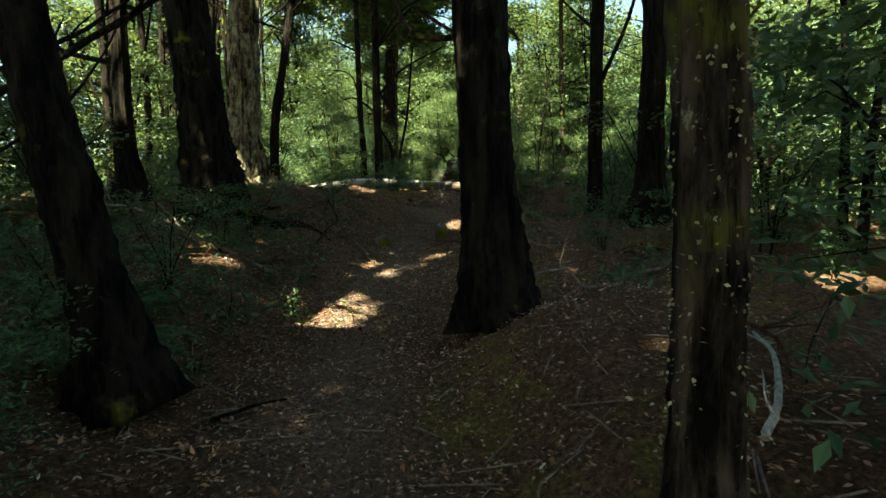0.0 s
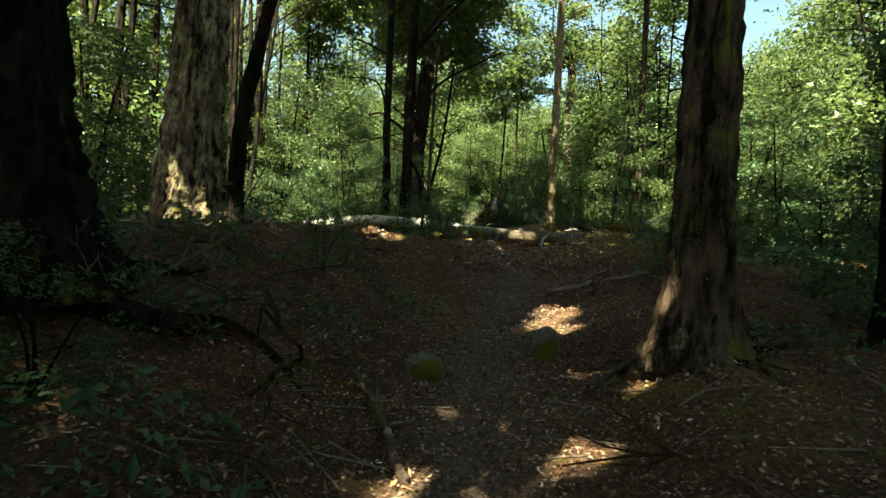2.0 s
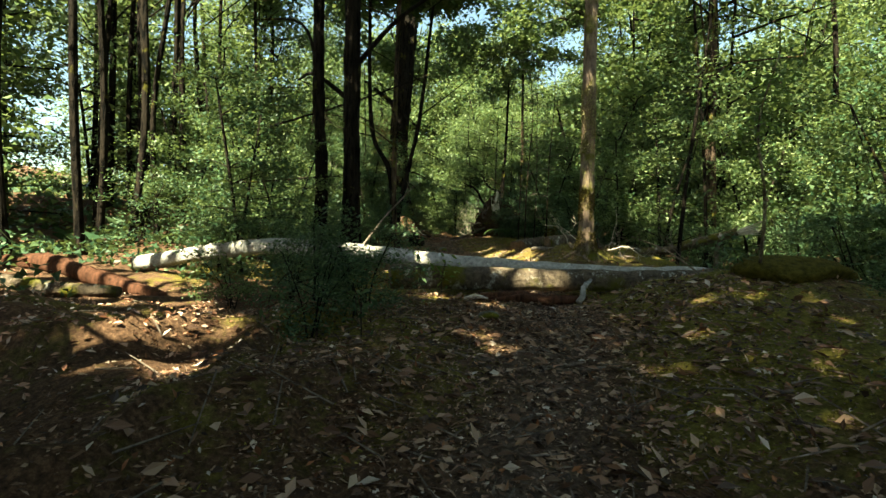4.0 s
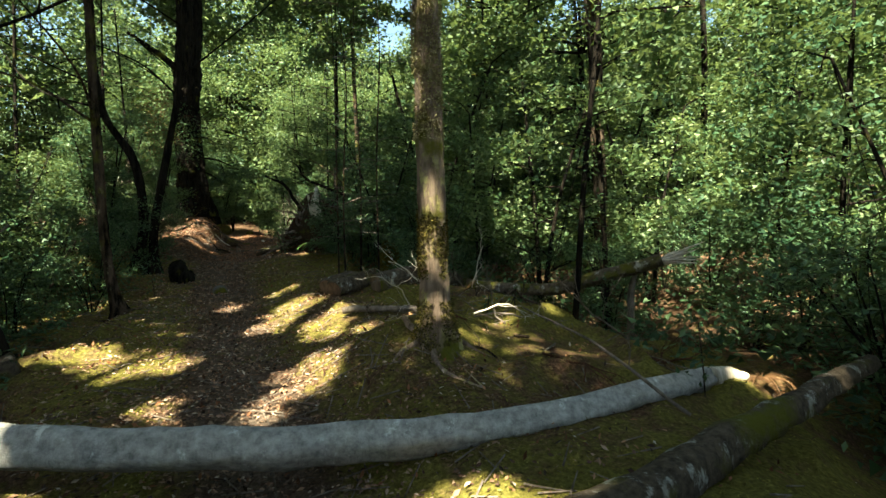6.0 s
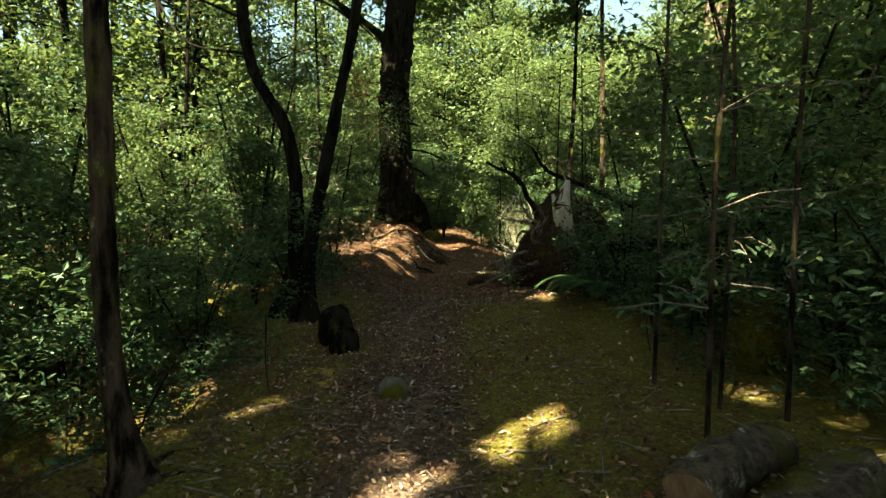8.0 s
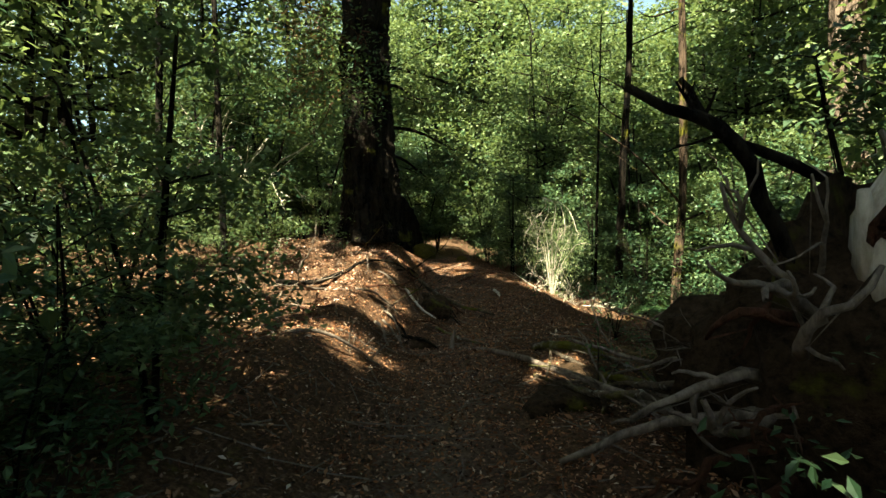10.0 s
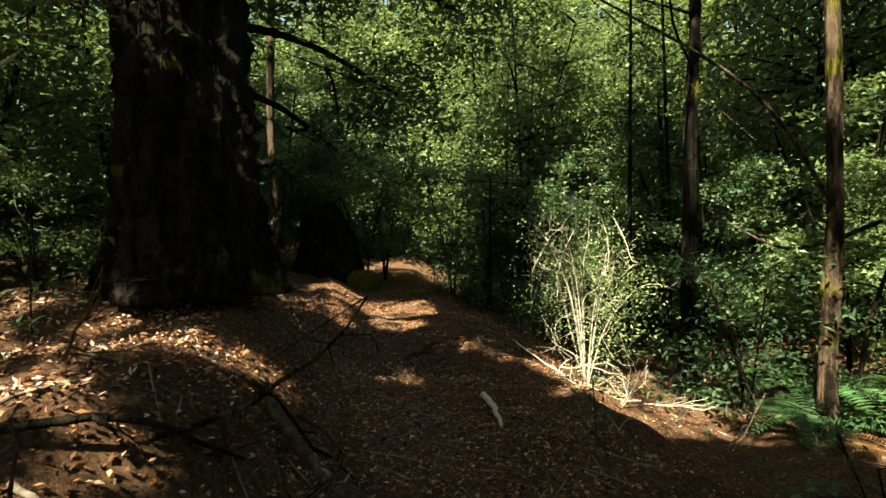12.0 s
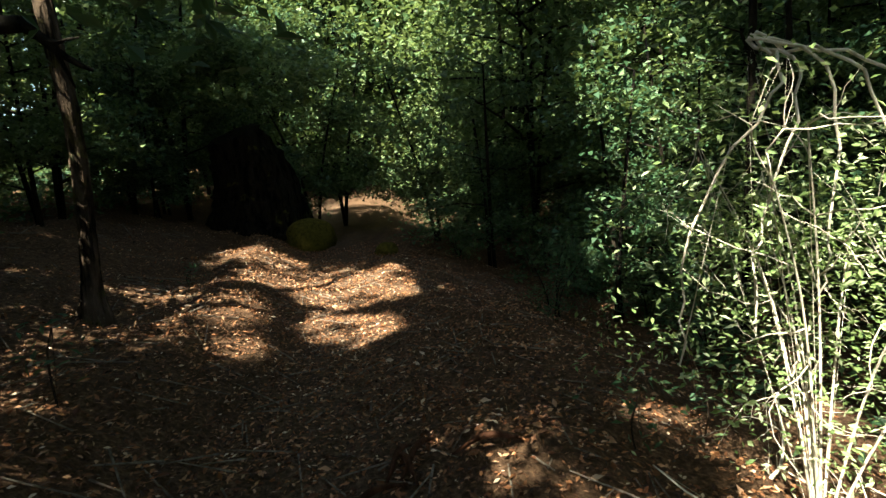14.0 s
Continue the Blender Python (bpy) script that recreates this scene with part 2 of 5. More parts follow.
def mesh_from(name, verts, quads, mat, smooth=False):
    me = bpy.data.meshes.new(name)
    verts, quads = np.asarray(verts, np.float32), np.asarray(quads, np.int32)
    k = quads.shape[1]
    me.vertices.add(len(verts))
    me.vertices.foreach_set("co", verts.ravel())
    me.loops.add(quads.size)
    me.loops.foreach_set("vertex_index", quads.ravel())
    me.polygons.add(len(quads))
    me.polygons.foreach_set("loop_start", np.arange(0, quads.size, k, dtype=np.int32))
    me.polygons.foreach_set("use_smooth", np.full(len(quads), smooth))
    me.update(calc_edges=True)
    me.materials.append(mat)
    return me


def part(name, me, parent, label=""):
    ob = new(name, me)
    ob.parent = parent
    return tagged(ob, label)


def thing(name, at, label, category, group="", kind=""):
    ob = new(name)
    ob.location = at
    ob.empty_display_size = 0.1
    return tagged(ob, label, category, group, kind)


def solid(name, me, label, category, at=(0, 0, 0), group="", kind=""):
    ob = new(name, me)
    ob.location = at
    return tagged(ob, label, category, group, kind)


def smooth_line(pts, n):
    """A Catmull-Rom line through points, n steps a span."""
    p = np.array(pts, float)
    p = np.vstack([2 * p[0] - p[1], p, 2 * p[-1] - p[-2]])
    out = []
    for i in range(1, len(p) - 2):
        for t in np.linspace(0, 1, n, endpoint=False):
            out.append(.5 * (2 * p[i] + (p[i + 1] - p[i - 1]) * t + (2 * p[i - 1] - 5 * p[i] + 4 * p[i + 1] - p[i + 2]) * t ** 2 + (3 * p[i] - p[i - 1] - 3 * p[i + 1] + p[i + 2]) * t ** 3))
    out.append(p[-2])
    return np.array(out)


def tube(pts, radii, sides=8, rough=0.0, ridges=0, rng=None, caps=True):
    """Vertices and quads of a tapered tube along points."""
    pts = np.asarray(pts, float)
    n = len(pts)
    rad = np.interp(np.linspace(0, 1, n), np.linspace(0, 1, len(radii)), radii)
    d = np.gradient(pts, axis=0)
    d /= np.linalg.norm(d, axis=1)[:, None] + 1e-9
    ref = np.array([1.0, 0.13, 0.07]) if abs(d[0, 0]) < .8 else np.array([0.1, 1.0, .05])
    u = np.cross(d, ref)
    u /= np.linalg.norm(u, axis=1)[:, None]
    w = np.cross(d, u)
    a = np.linspace(0, 2 * np.pi, sides, endpoint=False)
    r = rad[:, None] * np.ones((1, sides))
    if ridges:
        ph = np.cumsum(rng.normal(0, .25, n))[:, None]
        r = r * (1 + .07 * np.sin(ridges * a[None] + ph) + .05 * np.sin((ridges * 2 + 3) * a[None] - 1.7 * ph))
    if rough:
        r = r * (1 + rng.normal(0, rough, r.shape))
    v = pts[:, None] + r[..., None] * (np.cos(a)[None, :, None] * u[:, None] + np.sin(a)[None, :, None] * w[:, None])
    i, j = np.meshgrid(np.arange(n - 1), np.arange(sides), indexing="ij")
    j1 = (j + 1) % sides
    q = np.stack([i * sides + j, i * sides + j1, (i + 1) * sides + j1, (i + 1) * sides + j], -1).reshape(-1, 4)
    v = v.reshape(-1, 3)
    if caps:
        for e, row in ((0, 0), (n - 1, n - 1)):
            c = len(v)
            v = np.vstack([v, pts[e][None]])
            k = np.arange(0, sides, 2)
            ring = row * sides
            capq = np.stack([np.full(len(k), c), ring + (k + 2) % sides, ring + k + 1, ring + k], -1) if e == 0 else np.stack([np.full(len(k), c), ring + k, ring + k + 1, ring + (k + 2) % sides], -1)
            q = np.vstack([q, capq])
    return v, q


def join(pieces):
    vs, qs, o = [], [], 0
    for v, q in pieces:
        vs.append(v)
        qs.append(q + o)
        o += len(v)
    return np.vstack(vs), np.vstack(qs)


def leaves(p, size, rng, slim=0.42, flat=0.55, aim=None):
    """A folded, pointed leaf of two faces at every point."""
    n = len(p)
    L = size * rng.uniform(.65, 1.3, n)[:, None]
    d = rng.normal(0, 1, (n, 3)) * (1, 1, flat)
    if aim is not None:
        d = d * .6 + aim
    d /= np.linalg.norm(d, axis=1)[:, None]
    nz = np.array([0, 0, 1.0]) + rng.normal(0, .55, (n, 3))
    w = np.cross(d, nz)
    w /= np.linalg.norm(w, axis=1)[:, None] + 1e-9
    up = np.cross(w, d)
    half = w * L * slim * .5
    mid = p + d * L * .45 + up * L * .06
    v = np.stack([p, mid + half, p + d * L - up * L * .05, mid - half], 1).reshape(-1, 3)
    return v, np.arange(4 * n).reshape(-1, 4)


def small_leaves(p, size, rng, slim=0.5):
    """A plain three-cornered leaf at every point, for foliage farther off."""
    n = len(p)
    L = size * rng.uniform(.6, 1.35, n)[:, None]
    d = rng.normal(0, 1, (n, 3)) * (1, 1, .6)
    d /= np.linalg.norm(d, axis=1)[:, None]
    w = np.cross(d, np.array([0, 0, 1.0]) + rng.normal(0, .6, (n, 3)))
    w /= np.linalg.norm(w, axis=1)[:, None] + 1e-9
    v = np.stack([p - d * L * .3, p + d * L * .2 + w * L * slim, p + d * L * .7 - w * L * slim * .2], 1).reshape(-1, 3)
    return v, np.arange(3 * n).reshape(-1, 3)


def pads(centres, radius, count, rng, flat=0.4):
    """Points in flattened, uneven clouds round the centres."""
    c = np.asarray(centres, float)
    pick = rng.randint(0, len(c), count)
    r = np.asarray(radius, float) * np.ones(len(c))
    return c[pick] + rng.normal(0, .5, (count, 3)) * r[pick][:, None] * (1, 1, flat)


def twiggy(start, way, length, rad, rng, depth=2, kids=4, bend=.25, sides=5):
    """A forked dead branch: pieces for join()."""
    way = np.array(way, float) / np.linalg.norm(way)
    pts, p, d = [np.array(start, float)], np.array(start, float), way.copy()
    for _ in range(6):
        d = d + rng.normal(0, bend, 3) * .6
        d /= np.linalg.norm(d)
        p = p + d * length / 6
        pts.append(p.copy())
    out = [tube(pts, (rad, rad * .3), sides)]
    if depth:
        for _ in range(kids):
            k = rng.randint(1, 6)
            out += twiggy(pts[k], d + rng.normal(0, .8, 3), length * rng.uniform(.3, .6), rad * .5, rng, depth - 1, kids, bend, max(3, sides - 1))
    return out


# ---------------------------------------------------------------- ground
xs = np.unique(np.concatenate([np.arange(-4.2, 3.4, .075), np.arange(-9, 9, .25), np.linspace(9, 30, 22), -np.linspace(9, 30, 22), (45, 70, 120, 250, 600, -45, -70, -120, -250, -600)]).round(3))
ys = np.unique(np.concatenate([np.arange(.8, 34, .1), np.arange(-4, 45, .3), np.linspace(45, 80, 24), (-8, -14, -25, -50, -120, -600, 100, 150, 300, 700)]).round(3))
GX, GY = np.meshgrid(xs, ys, indexing="ij")
GZ = ground_z(GX, GY)
ii, jj = np.meshgrid(np.arange(len(xs) - 1), np.arange(len(ys) - 1), indexing="ij")
k = len(ys)
gq = np.stack([ii * k + jj, (ii + 1) * k + jj, (ii + 1) * k + jj + 1, ii * k + jj + 1], -1).reshape(-1, 4)
gme = mesh_from("ground", np.stack([GX, GY, GZ], -1).reshape(-1, 3), gq, M_SOIL, True)


def moss_at(x, y):
    s = x - trail(y)
    a = np.abs(s)
    side = sstep(.15, .55, a)
    w = .15 + .28 * side * sstep(10.5, 12, y) * (1 - sstep(22.5, 24.5, y)) * (1 - sstep(3.5, 6, a)) + .16 * blob(x, y, .35, 3.0, .45, 1.3) + .24 * blob(x, y, 1.55, 13.4, .7, 1.6) + .2 * blob(x, y, 2.3, 14.3, .8, .8) + .12 * blob(x, y, .1, 9.3, .5, .8)
    w = w - .25 * blob(s, y, 0, 13.2, .5, .8) - .15 * sstep(23, 26, y) - .22 * sstep(1.2, 2.0, -x) * (1 - sstep(14.5, 16, y))
    return w + .35 * (vnoise(x, y, 11, .8) - .5)


attr = gme.attributes.new("moss", "FLOAT", "POINT")
attr.data.foreach_set("value", moss_at(GX, GY).astype(np.float32).ravel())
attr = gme.attributes.new("worn", "FLOAT", "POINT")
S_ = GX - trail(GY)
attr.data.foreach_set("value", (np.exp(-((S_ + .12 * (vnoise(GX, GY, 14, .9) - .5)) / .36) ** 2) * (.85 - .6 * sstep(24, 27, GY)) * (.5 + .5 * vnoise(GX, GY, 15, .35))).astype(np.float32).ravel())
ground = solid("ground", gme, "brown leaf-strewn forest soil with moss patches", "ground", kind="structure")

# ---------------------------------------------------------------- trees


def trunk_mesh(name, line, radii, mat, rng, sides=20, flare=1.9, ridges=7, steps=10, bark=0.0):
    pts = smooth_line(line, steps)
    n = len(pts)
    h = np.linspace(0, 1, n)
    rad = np.interp(h, np.linspace(0, 1, len(radii)), radii)
    up = pts[:, 2] - pts[0, 2]
    rad = rad * (1 + (flare - 1) * np.exp(-np.maximum(up - .1, 0) / (radii[0] * 1.7)))
    v, q = tube(pts, rad, sides, .025, ridges, rng)
    a = np.linspace(0, 2 * np.pi, sides, endpoint=False)
    if bark:
        # furrowed plates of bark, broken across at uneven heights
        ca, sa, zz, k = np.cos(a)[None], np.sin(a)[None], up[:, None], radii[0]
        furrow = vnoise(ca * k + .12 * zz, sa * k - .09 * zz, 71, .055)
        plate_ = vnoise(ca * k * 2.2 + 5 * zz, sa * k * 2.2 - 4 * zz, 72, .3)
        hump = vnoise(ca * k + .5 * zz, sa * k + .4 * zz, 73, .3)
        off = bark * (1.6 * (furrow - .5) + 1.2 * (plate_ - .5) + 1.4 * (hump - .5))
        ring = v[:n * sides].reshape(n, sides, 3)
        out = ring - pts[:, None]
        ring += out / (np.linalg.norm(out, axis=2)[..., None] + 1e-9) * off[..., None]
    # toes of the roots
    toe = np.maximum(0, np.sin(a * 4 + rng.uniform(0, 6))) * radii[0] * (flare - 1) * .8
    for i in range(n):
        f = math.exp(-max(up[i], 0) / (radii[0] * 1.1))
        if f > .02:
            ring = v[i * sides:(i + 1) * sides]
            out = ring - pts[i]
            ring[:] = ring + out / (np.linalg.norm(out, axis=1)[:, None] + 1e-9) * (toe * f)[:, None]
    return mesh_from(name, v, q, mat, True)


# wanted sun patches on the ground; crown leaves in their way are left out
LIT = np.array(((-2.2, 12.5, .7, .6), (-1.7, 11.9, .4, .4), (-3.2, 13.4, .6, .6), (.5, 1.95, .1, .12), (2.8, 4.0, .5, .5), (-3.25, 27.25, 1.45, 1.55), (-2.75, 26.8, .7, .9), (-.4, 25.9, .3, .4), (-.88, 4.5, .42, .72), (-2.7, 5.9, .25, .3), (-2.2, 4.9, .3, .3), (-.8, 6.35, .3, .3), (-.1, 6.6, .25, .25), (-.6, 5.9, .25, .15), (-2.6, 6.0, .25, .25), (.15, 9.0, .3, .6),
                (-4.6, 15.2, 1.0, .8), (-2.9, 14.2, .5, .5), (.4, 14.7, .55, .3), (-.3, 14.1, .45, .25), (1.3, 14.9, .4, .25), (-.9, 17.5, .75, .35), (.5, 16.6, .28, .6), (-.35, 16.3, .45, .35), (1.35, 17.0, .15, .2),
                (.35, 18.8, .35, .75), (-1.1, 16.0, .6, .35), (.75, 17.9, .3, .4), (-.4, 19.6, .25, .3), (1.5, 20.8, .22, .3), (.97, 17.25, .2, .2), (.16, 20.1, .25, .35), (-4.2, 28.6, 1.0, 1.4), (-2.7, 30.9, .5, .4), (-2.1, 31.0, .5, .3),
                (-.05, 30.9, .8, .8), (.35, 31.4, 1.0, 1.2), (-1.2, 31.45, .5, .4), (-1.6, 32.2, .3, .3), (-2.6, 34.8, 1.4, .9), (-3.6, 35.4, .8, .5), (4.2, 29.5, .4, .5), (1.9, 29.9, .35, .5), (-2.7, 28.6, .5, .6), (-2.25, 28.9, .25, .35), (2.18, 17.2, .25, .25), (-2.0, 30.6, .5, .4), (-2.2, 33.4, .6, .5),
                (-3.7, 9.2, .5, 1.1), (.55, 7.5, .12, .5), (.3, 23.2, .4, .4), (3.6, 16.0, .4, .35), (.0, 12.6, .15, .2)))


# wider holes cut in the crowns to light the foliage beside the trail
CROWN_HOLES = np.array(((-5.2, 17.8, 2.5, 4.4), (-4.9, 24.4, 2.6, 4.4), (-5.6, 29.8, 1.8, 3.2), (-7.5, 13.5, 2.8, 4.0), (7.0, 7.4, 2.3, 3.4), (9.4, 12.5, 2.6, 4.6), (4.8, 33.0, 1.6, 2.6), (1.2, 36.0, .8, 1.6), (-2.5, 44.0, 2.8, 3.0), (-3.7, 32.2, 1.2, 1.9)))
# zones where crown leaves are thinned so that broken light reaches the ground
THIN = np.array(((.3, 15.6, 2.3, 5.6), (1.5, 13.0, 1.4, 2.4), (-.45, 6.8, .5, 1.5), (-.5, 3.2, .8, 1.8), (-.2, 21.5, 1.0, 2.0), (-1.3, 13.2, .9, 1.2), (2.6, 13.8, .9, .9)))


def in_gap(p, zones=None):
    """Whether the sun ray through a point lands in a hole cut for light."""
    zones = np.vstack([LIT, CROWN_HOLES]) if zones is None else zones
    gx, gy = p[:, 0], p[:, 1]
    for _ in range(3):
        t = p[:, 2] - ground_z(gx, gy)
        gx, gy = p[:, 0] + ldir.x / -ldir.z * t, p[:, 1] + ldir.y / -ldir.z * t
    hit = np.zeros(len(p), bool)
    wob = (vnoise(gx, gy, 21, .3) - .5) * 1.1 + (vnoise(gx, gy, 22, .11) - .5) * 1.3
    c, s_ = math.cos(radians(SUN_AZ)), math.sin(radians(SUN_AZ))
    for cx, cy, rx, ry in zones:
        # holes are stretched along the way of the light
        ax, ay = gx - cx, gy - cy
        bx, by = ax * c - ay * s_, ax * s_ + ay * c
        hit |= (bx / rx) ** 2 + (by / ry) ** 2 < 1 + wob
    return hit


def blocks_sun(x, y, height, width):
    """Whether a plant there would stand in one of the shafts of sun."""
    z0 = gz(x, y)
    a = np.linspace(0, 6.28, 7)
    p = [(x + r * math.cos(t), y + r * math.sin(t), z0 + f * height) for f in (.25, .5, .75, .95) for r in (0, width * .25, width * .45) for t in a]
    return bool(in_gap(np.array(p), None if height > 5 else LIT).mean() > (.10 if height > 5 else .05))


def crown_mesh(name, centre, spread, count, size, rng, mat, gaps=True):
    """World-space crown: leaf pads on unseen twigs, with holes cut to let sun onto chosen spots."""
    n = 26
    c = np.array(centre) + rng.normal(0, .55, (n, 3)) * np.array(spread)
    p = pads(c, rng.uniform(.5, 1.1, n) * spread[0] * .42, count * 2, rng, .45)
    if gaps:
        p = p[~(in_gap(p) & (rng.rand(len(p)) > .012))]
        p = p[~(in_gap(p, THIN) & (rng.rand(len(p)) > .5))]
    v, q = small_leaves(p, size, rng, .55)
    return mesh_from(name, v - np.array([centre[0], centre[1], 0]), q, mat)


def tree(name, base, line, radii, mat, label, seed, crown_z=None, spread=(3, 3, 1.6), count=5000, limbs=4, size=.19, flare=1.9, ridges=7, group="", bark=.016, roots=0):
    rng = np.random.RandomState(seed)
    at = Vector((base[0], base[1], gz(*base[:2]) - .06))
    ob = thing(name, at, label, "tree", group)
    line = [(x, y, z) for x, y, z in line]
    part("trunk", trunk_mesh("trunk", line, radii, mat, rng, 56 if limbs else 20, flare, ridges, 34 if limbs else 10, min(bark, radii[0] * .12) if limbs else 0), ob)
    for i in range(roots):
        # surface roots that snake out over the soil
        a0, reach, r0 = 6.28 * i / roots + rng.uniform(-.4, .4), rng.uniform(2.2, 5.0) * radii[0] + .15, radii[0] * rng.uniform(.16, .3)
        rl = []
        for f in np.linspace(.6 * radii[0] / reach, 1, 6):
            a1 = a0 + .35 * math.sin(3 * f + i)
            rx, ry = math.cos(a1) * reach * f, math.sin(a1) * reach * f
            rl.append((rx, ry, gz(at.x + rx, at.y + ry) - at.z + r0 * (.9 - 1.5 * f)+ .25 * radii[0] * (1 - f) ** 2))
        v, q = tube(smooth_line(rl, 5), (r0 * 1.3, r0 * .9, r0 * .5), 9, .05, 3, rng)
        part("root", mesh_from("root", v, q, mat, True), ob)
    pts = smooth_line(line, 6)
    for i in range(limbs):
        s = pts[int(len(pts) * rng.uniform(.55, .97)) - 1]
        ang = rng.uniform(0, 6.28)
        e = s + np.array([math.cos(ang), math.sin(ang), rng.uniform(.2, .8)]) * rng.uniform(1.2, 2.6)
        mid = (s + e) / 2 + rng.normal(0, .2, 3)
        v, q = tube(smooth_line([s, mid, e], 5), (radii[-1] * .55, radii[-1] * .2), 7)
        part("limb", mesh_from("limb", v, q, mat, True), ob)
    if crown_z:
        top = np.array(line[-1])
        me = crown_mesh("crown", (at.x + top[0], at.y + top[1], at.z + crown_z), spread, count, size, rng, M_LEAF_SUNLIT)
        cr = part("crown", me, ob, "dense green leaves")
        cr.location = (top[0], top[1], -at.z)
    return ob


H = 11
tree("broad_tree", (-2.95, 6.85), [(0, 0, 0), (-.12, 0, 1.2), (-.4, .1, 3.5), (-.55, .1, 7), (-.5, .1, H)], (.30, .27, .24, .2, .14), M_BARK_SHADED, "broad dark tree trunk standing in shade beside the trail", 1, 10, flare=1.6, bark=.022, roots=4)
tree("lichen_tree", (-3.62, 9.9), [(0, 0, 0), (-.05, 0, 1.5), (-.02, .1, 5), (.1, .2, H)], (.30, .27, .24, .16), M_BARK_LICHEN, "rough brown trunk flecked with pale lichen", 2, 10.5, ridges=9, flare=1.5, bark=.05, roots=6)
tree("slanting_tree", (-3.1, 9.75), [(0, 0, 0), (.02, 0, 1.2), (.2, .05, 2.4), (.55, .1, 4.5), (1.2, .2, 8)], (.085, .075, .07, .06, .04), M_BARK_SHADED, "thin dark stem slanting beside a lichened trunk", 3, 8, (1.6, 1.6, 1), 1500, flare=1.4)
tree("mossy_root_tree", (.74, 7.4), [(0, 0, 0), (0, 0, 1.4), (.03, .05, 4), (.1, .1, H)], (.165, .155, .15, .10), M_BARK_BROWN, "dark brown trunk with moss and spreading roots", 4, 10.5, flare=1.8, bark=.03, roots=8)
tree("black_tree", (.36, 3.45), [(0, 0, 0), (-.07, 0, 1.2), (-.2, 0, 4), (-.3, 0, H)], (.185, .172, .165, .11), M_BARK_SHADED, "straight trunk close beside the trail, coloured black for its shade", 5, 10, flare=1.6, bark=.02)
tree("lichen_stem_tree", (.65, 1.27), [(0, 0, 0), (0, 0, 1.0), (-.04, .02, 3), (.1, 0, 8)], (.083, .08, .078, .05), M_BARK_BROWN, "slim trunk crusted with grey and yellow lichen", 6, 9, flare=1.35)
tree("leaning_dark_tree", (-1.5, 2.45), [(0, 0, 0), (-.22, -.02, 1.0), (-.5, .05, 2.2), (-1.0, .2, 6), (-1.2, .3, 9)], (.13, .12, .10, .09, .06), M_BARK_SHADED, "dark leaning trunk among ferns", 7, 9, flare=1.7)
tree("dark_tree", (-4.6, 7.8), [(0, 0, 0), (-.1, 0, 2), (-.1, .1, 9)], (.15, .13, .08), M_BARK_SHADED, "dark upright trunk in the undergrowth", 8, 9)
tree("slim_dark_tree", (2.3, 7.9), [(0, 0, 0), (0, 0, 2), (.1, .1, 9)], (.10, .095, .06), M_BARK_SHADED, "slim dark trunk in shade", 9, 9)
tree("dark_tree", (2.7, 6.9), [(0, 0, 0), (.05, 0, 2), (.15, .1, 10)], (.17, .15, .1), M_BARK_SHADED, "dark upright trunk in the undergrowth", 10, 10)
tree("smooth_bark_tree", (1.41, 16.42), [(0, 0, -.05), (-.01, 0, 1.2), (-.03, .02, 3.5), (-.08, .1, 8), (-.1, .1, 12)], (.092, .086, .082, .07, .05), M_BARK_PINK, "slim pinkish trunk with moss bands and lichen", 11, 11.5, (2.4, 2.4, 1.5), 3500, flare=1.75, bark=.006, roots=5)
tree("twin_tree", (-2.15, 18.0), [(0, 0, 0), (0, 0, 1.5), (-.05, 0, 4), (-.1, .1, H)], (.15, .135, .125, .09), M_BARK_SHADED, "dark trunk standing close to a second one", 12, 10, group="pair of dark trunks", roots=5)
tree("twin_tree", (-2.72, 18.15), [(0, 0, 0), (.02, 0, 1.5), (-.1, 0, 4), (-.2, .1, H)], (.105, .10, .09, .06), M_BARK_SHADED, "thinner dark trunk standing close to a second one", 13, 10, (2, 2, 1.3), 2500, group="pair of dark trunks", roots=5)
tree("slim_black_tree", (-1.48, 19.4), [(0, 0, 0), (-.1, 0, .5), (-.16, .02, 1.5), (-.17, .03, 4), (-.1, .1, 8)], (.056, .05, .047, .04, .03), M_BARK_BROWN, "slim black trunk beside the mossy clearing", 14, 8.5, (2, 2, 1.3), 2500, roots=4)
tree("red_brown_tree", (4.5, 19.6), [(0, 0, 0), (-.02, 0, 1.5), (-.05, .1, 4), (-.1, .2, 10)], (.10, .09, .085, .06), M_BARK_BROWN, "straight reddish-brown trunk behind a broken log", 15, 10)
tree("forked_tree", (-1.95, 22.2), [(0, 0, 0), (.05, 0, .8), (.28, .05, 2.0), (.5, .1, 3.2), (.75, .2, 6)], (.075, .062, .055, .045, .03), M_BARK_SHADED, "dark forked tree leaning over the trail", 16, 7, (2, 2, 1.2), 2500)
tree("curved_tree", (-2.2, 22.3), [(0, 0, 0), (.12, 0, .9), (.0, .05, 1.8), (-.4, .05, 2.6), (-.55, .1, 4), (-.6, .1, 7)], (.08, .066, .06, .055, .045, .03), M_BARK_SHADED, "dark crooked stem hung with moss", 17, 7, (2, 2, 1.2), 2500)
tree("great_tree", (-2.85, 29.4), [(0, 0, 0), (-.02, 0, 1.2), (-.08, 0, 3), (.1, .1, 6), (.3, .2, 12)], (.37, .35, .34, .33, .24), M_BARK_SHADED, "huge trunk on a leaf-covered bank, blackened in colour for shade", 18, 11, (3.5, 3.5, 1.8), 6000, flare=1.3, bark=.04, roots=0)
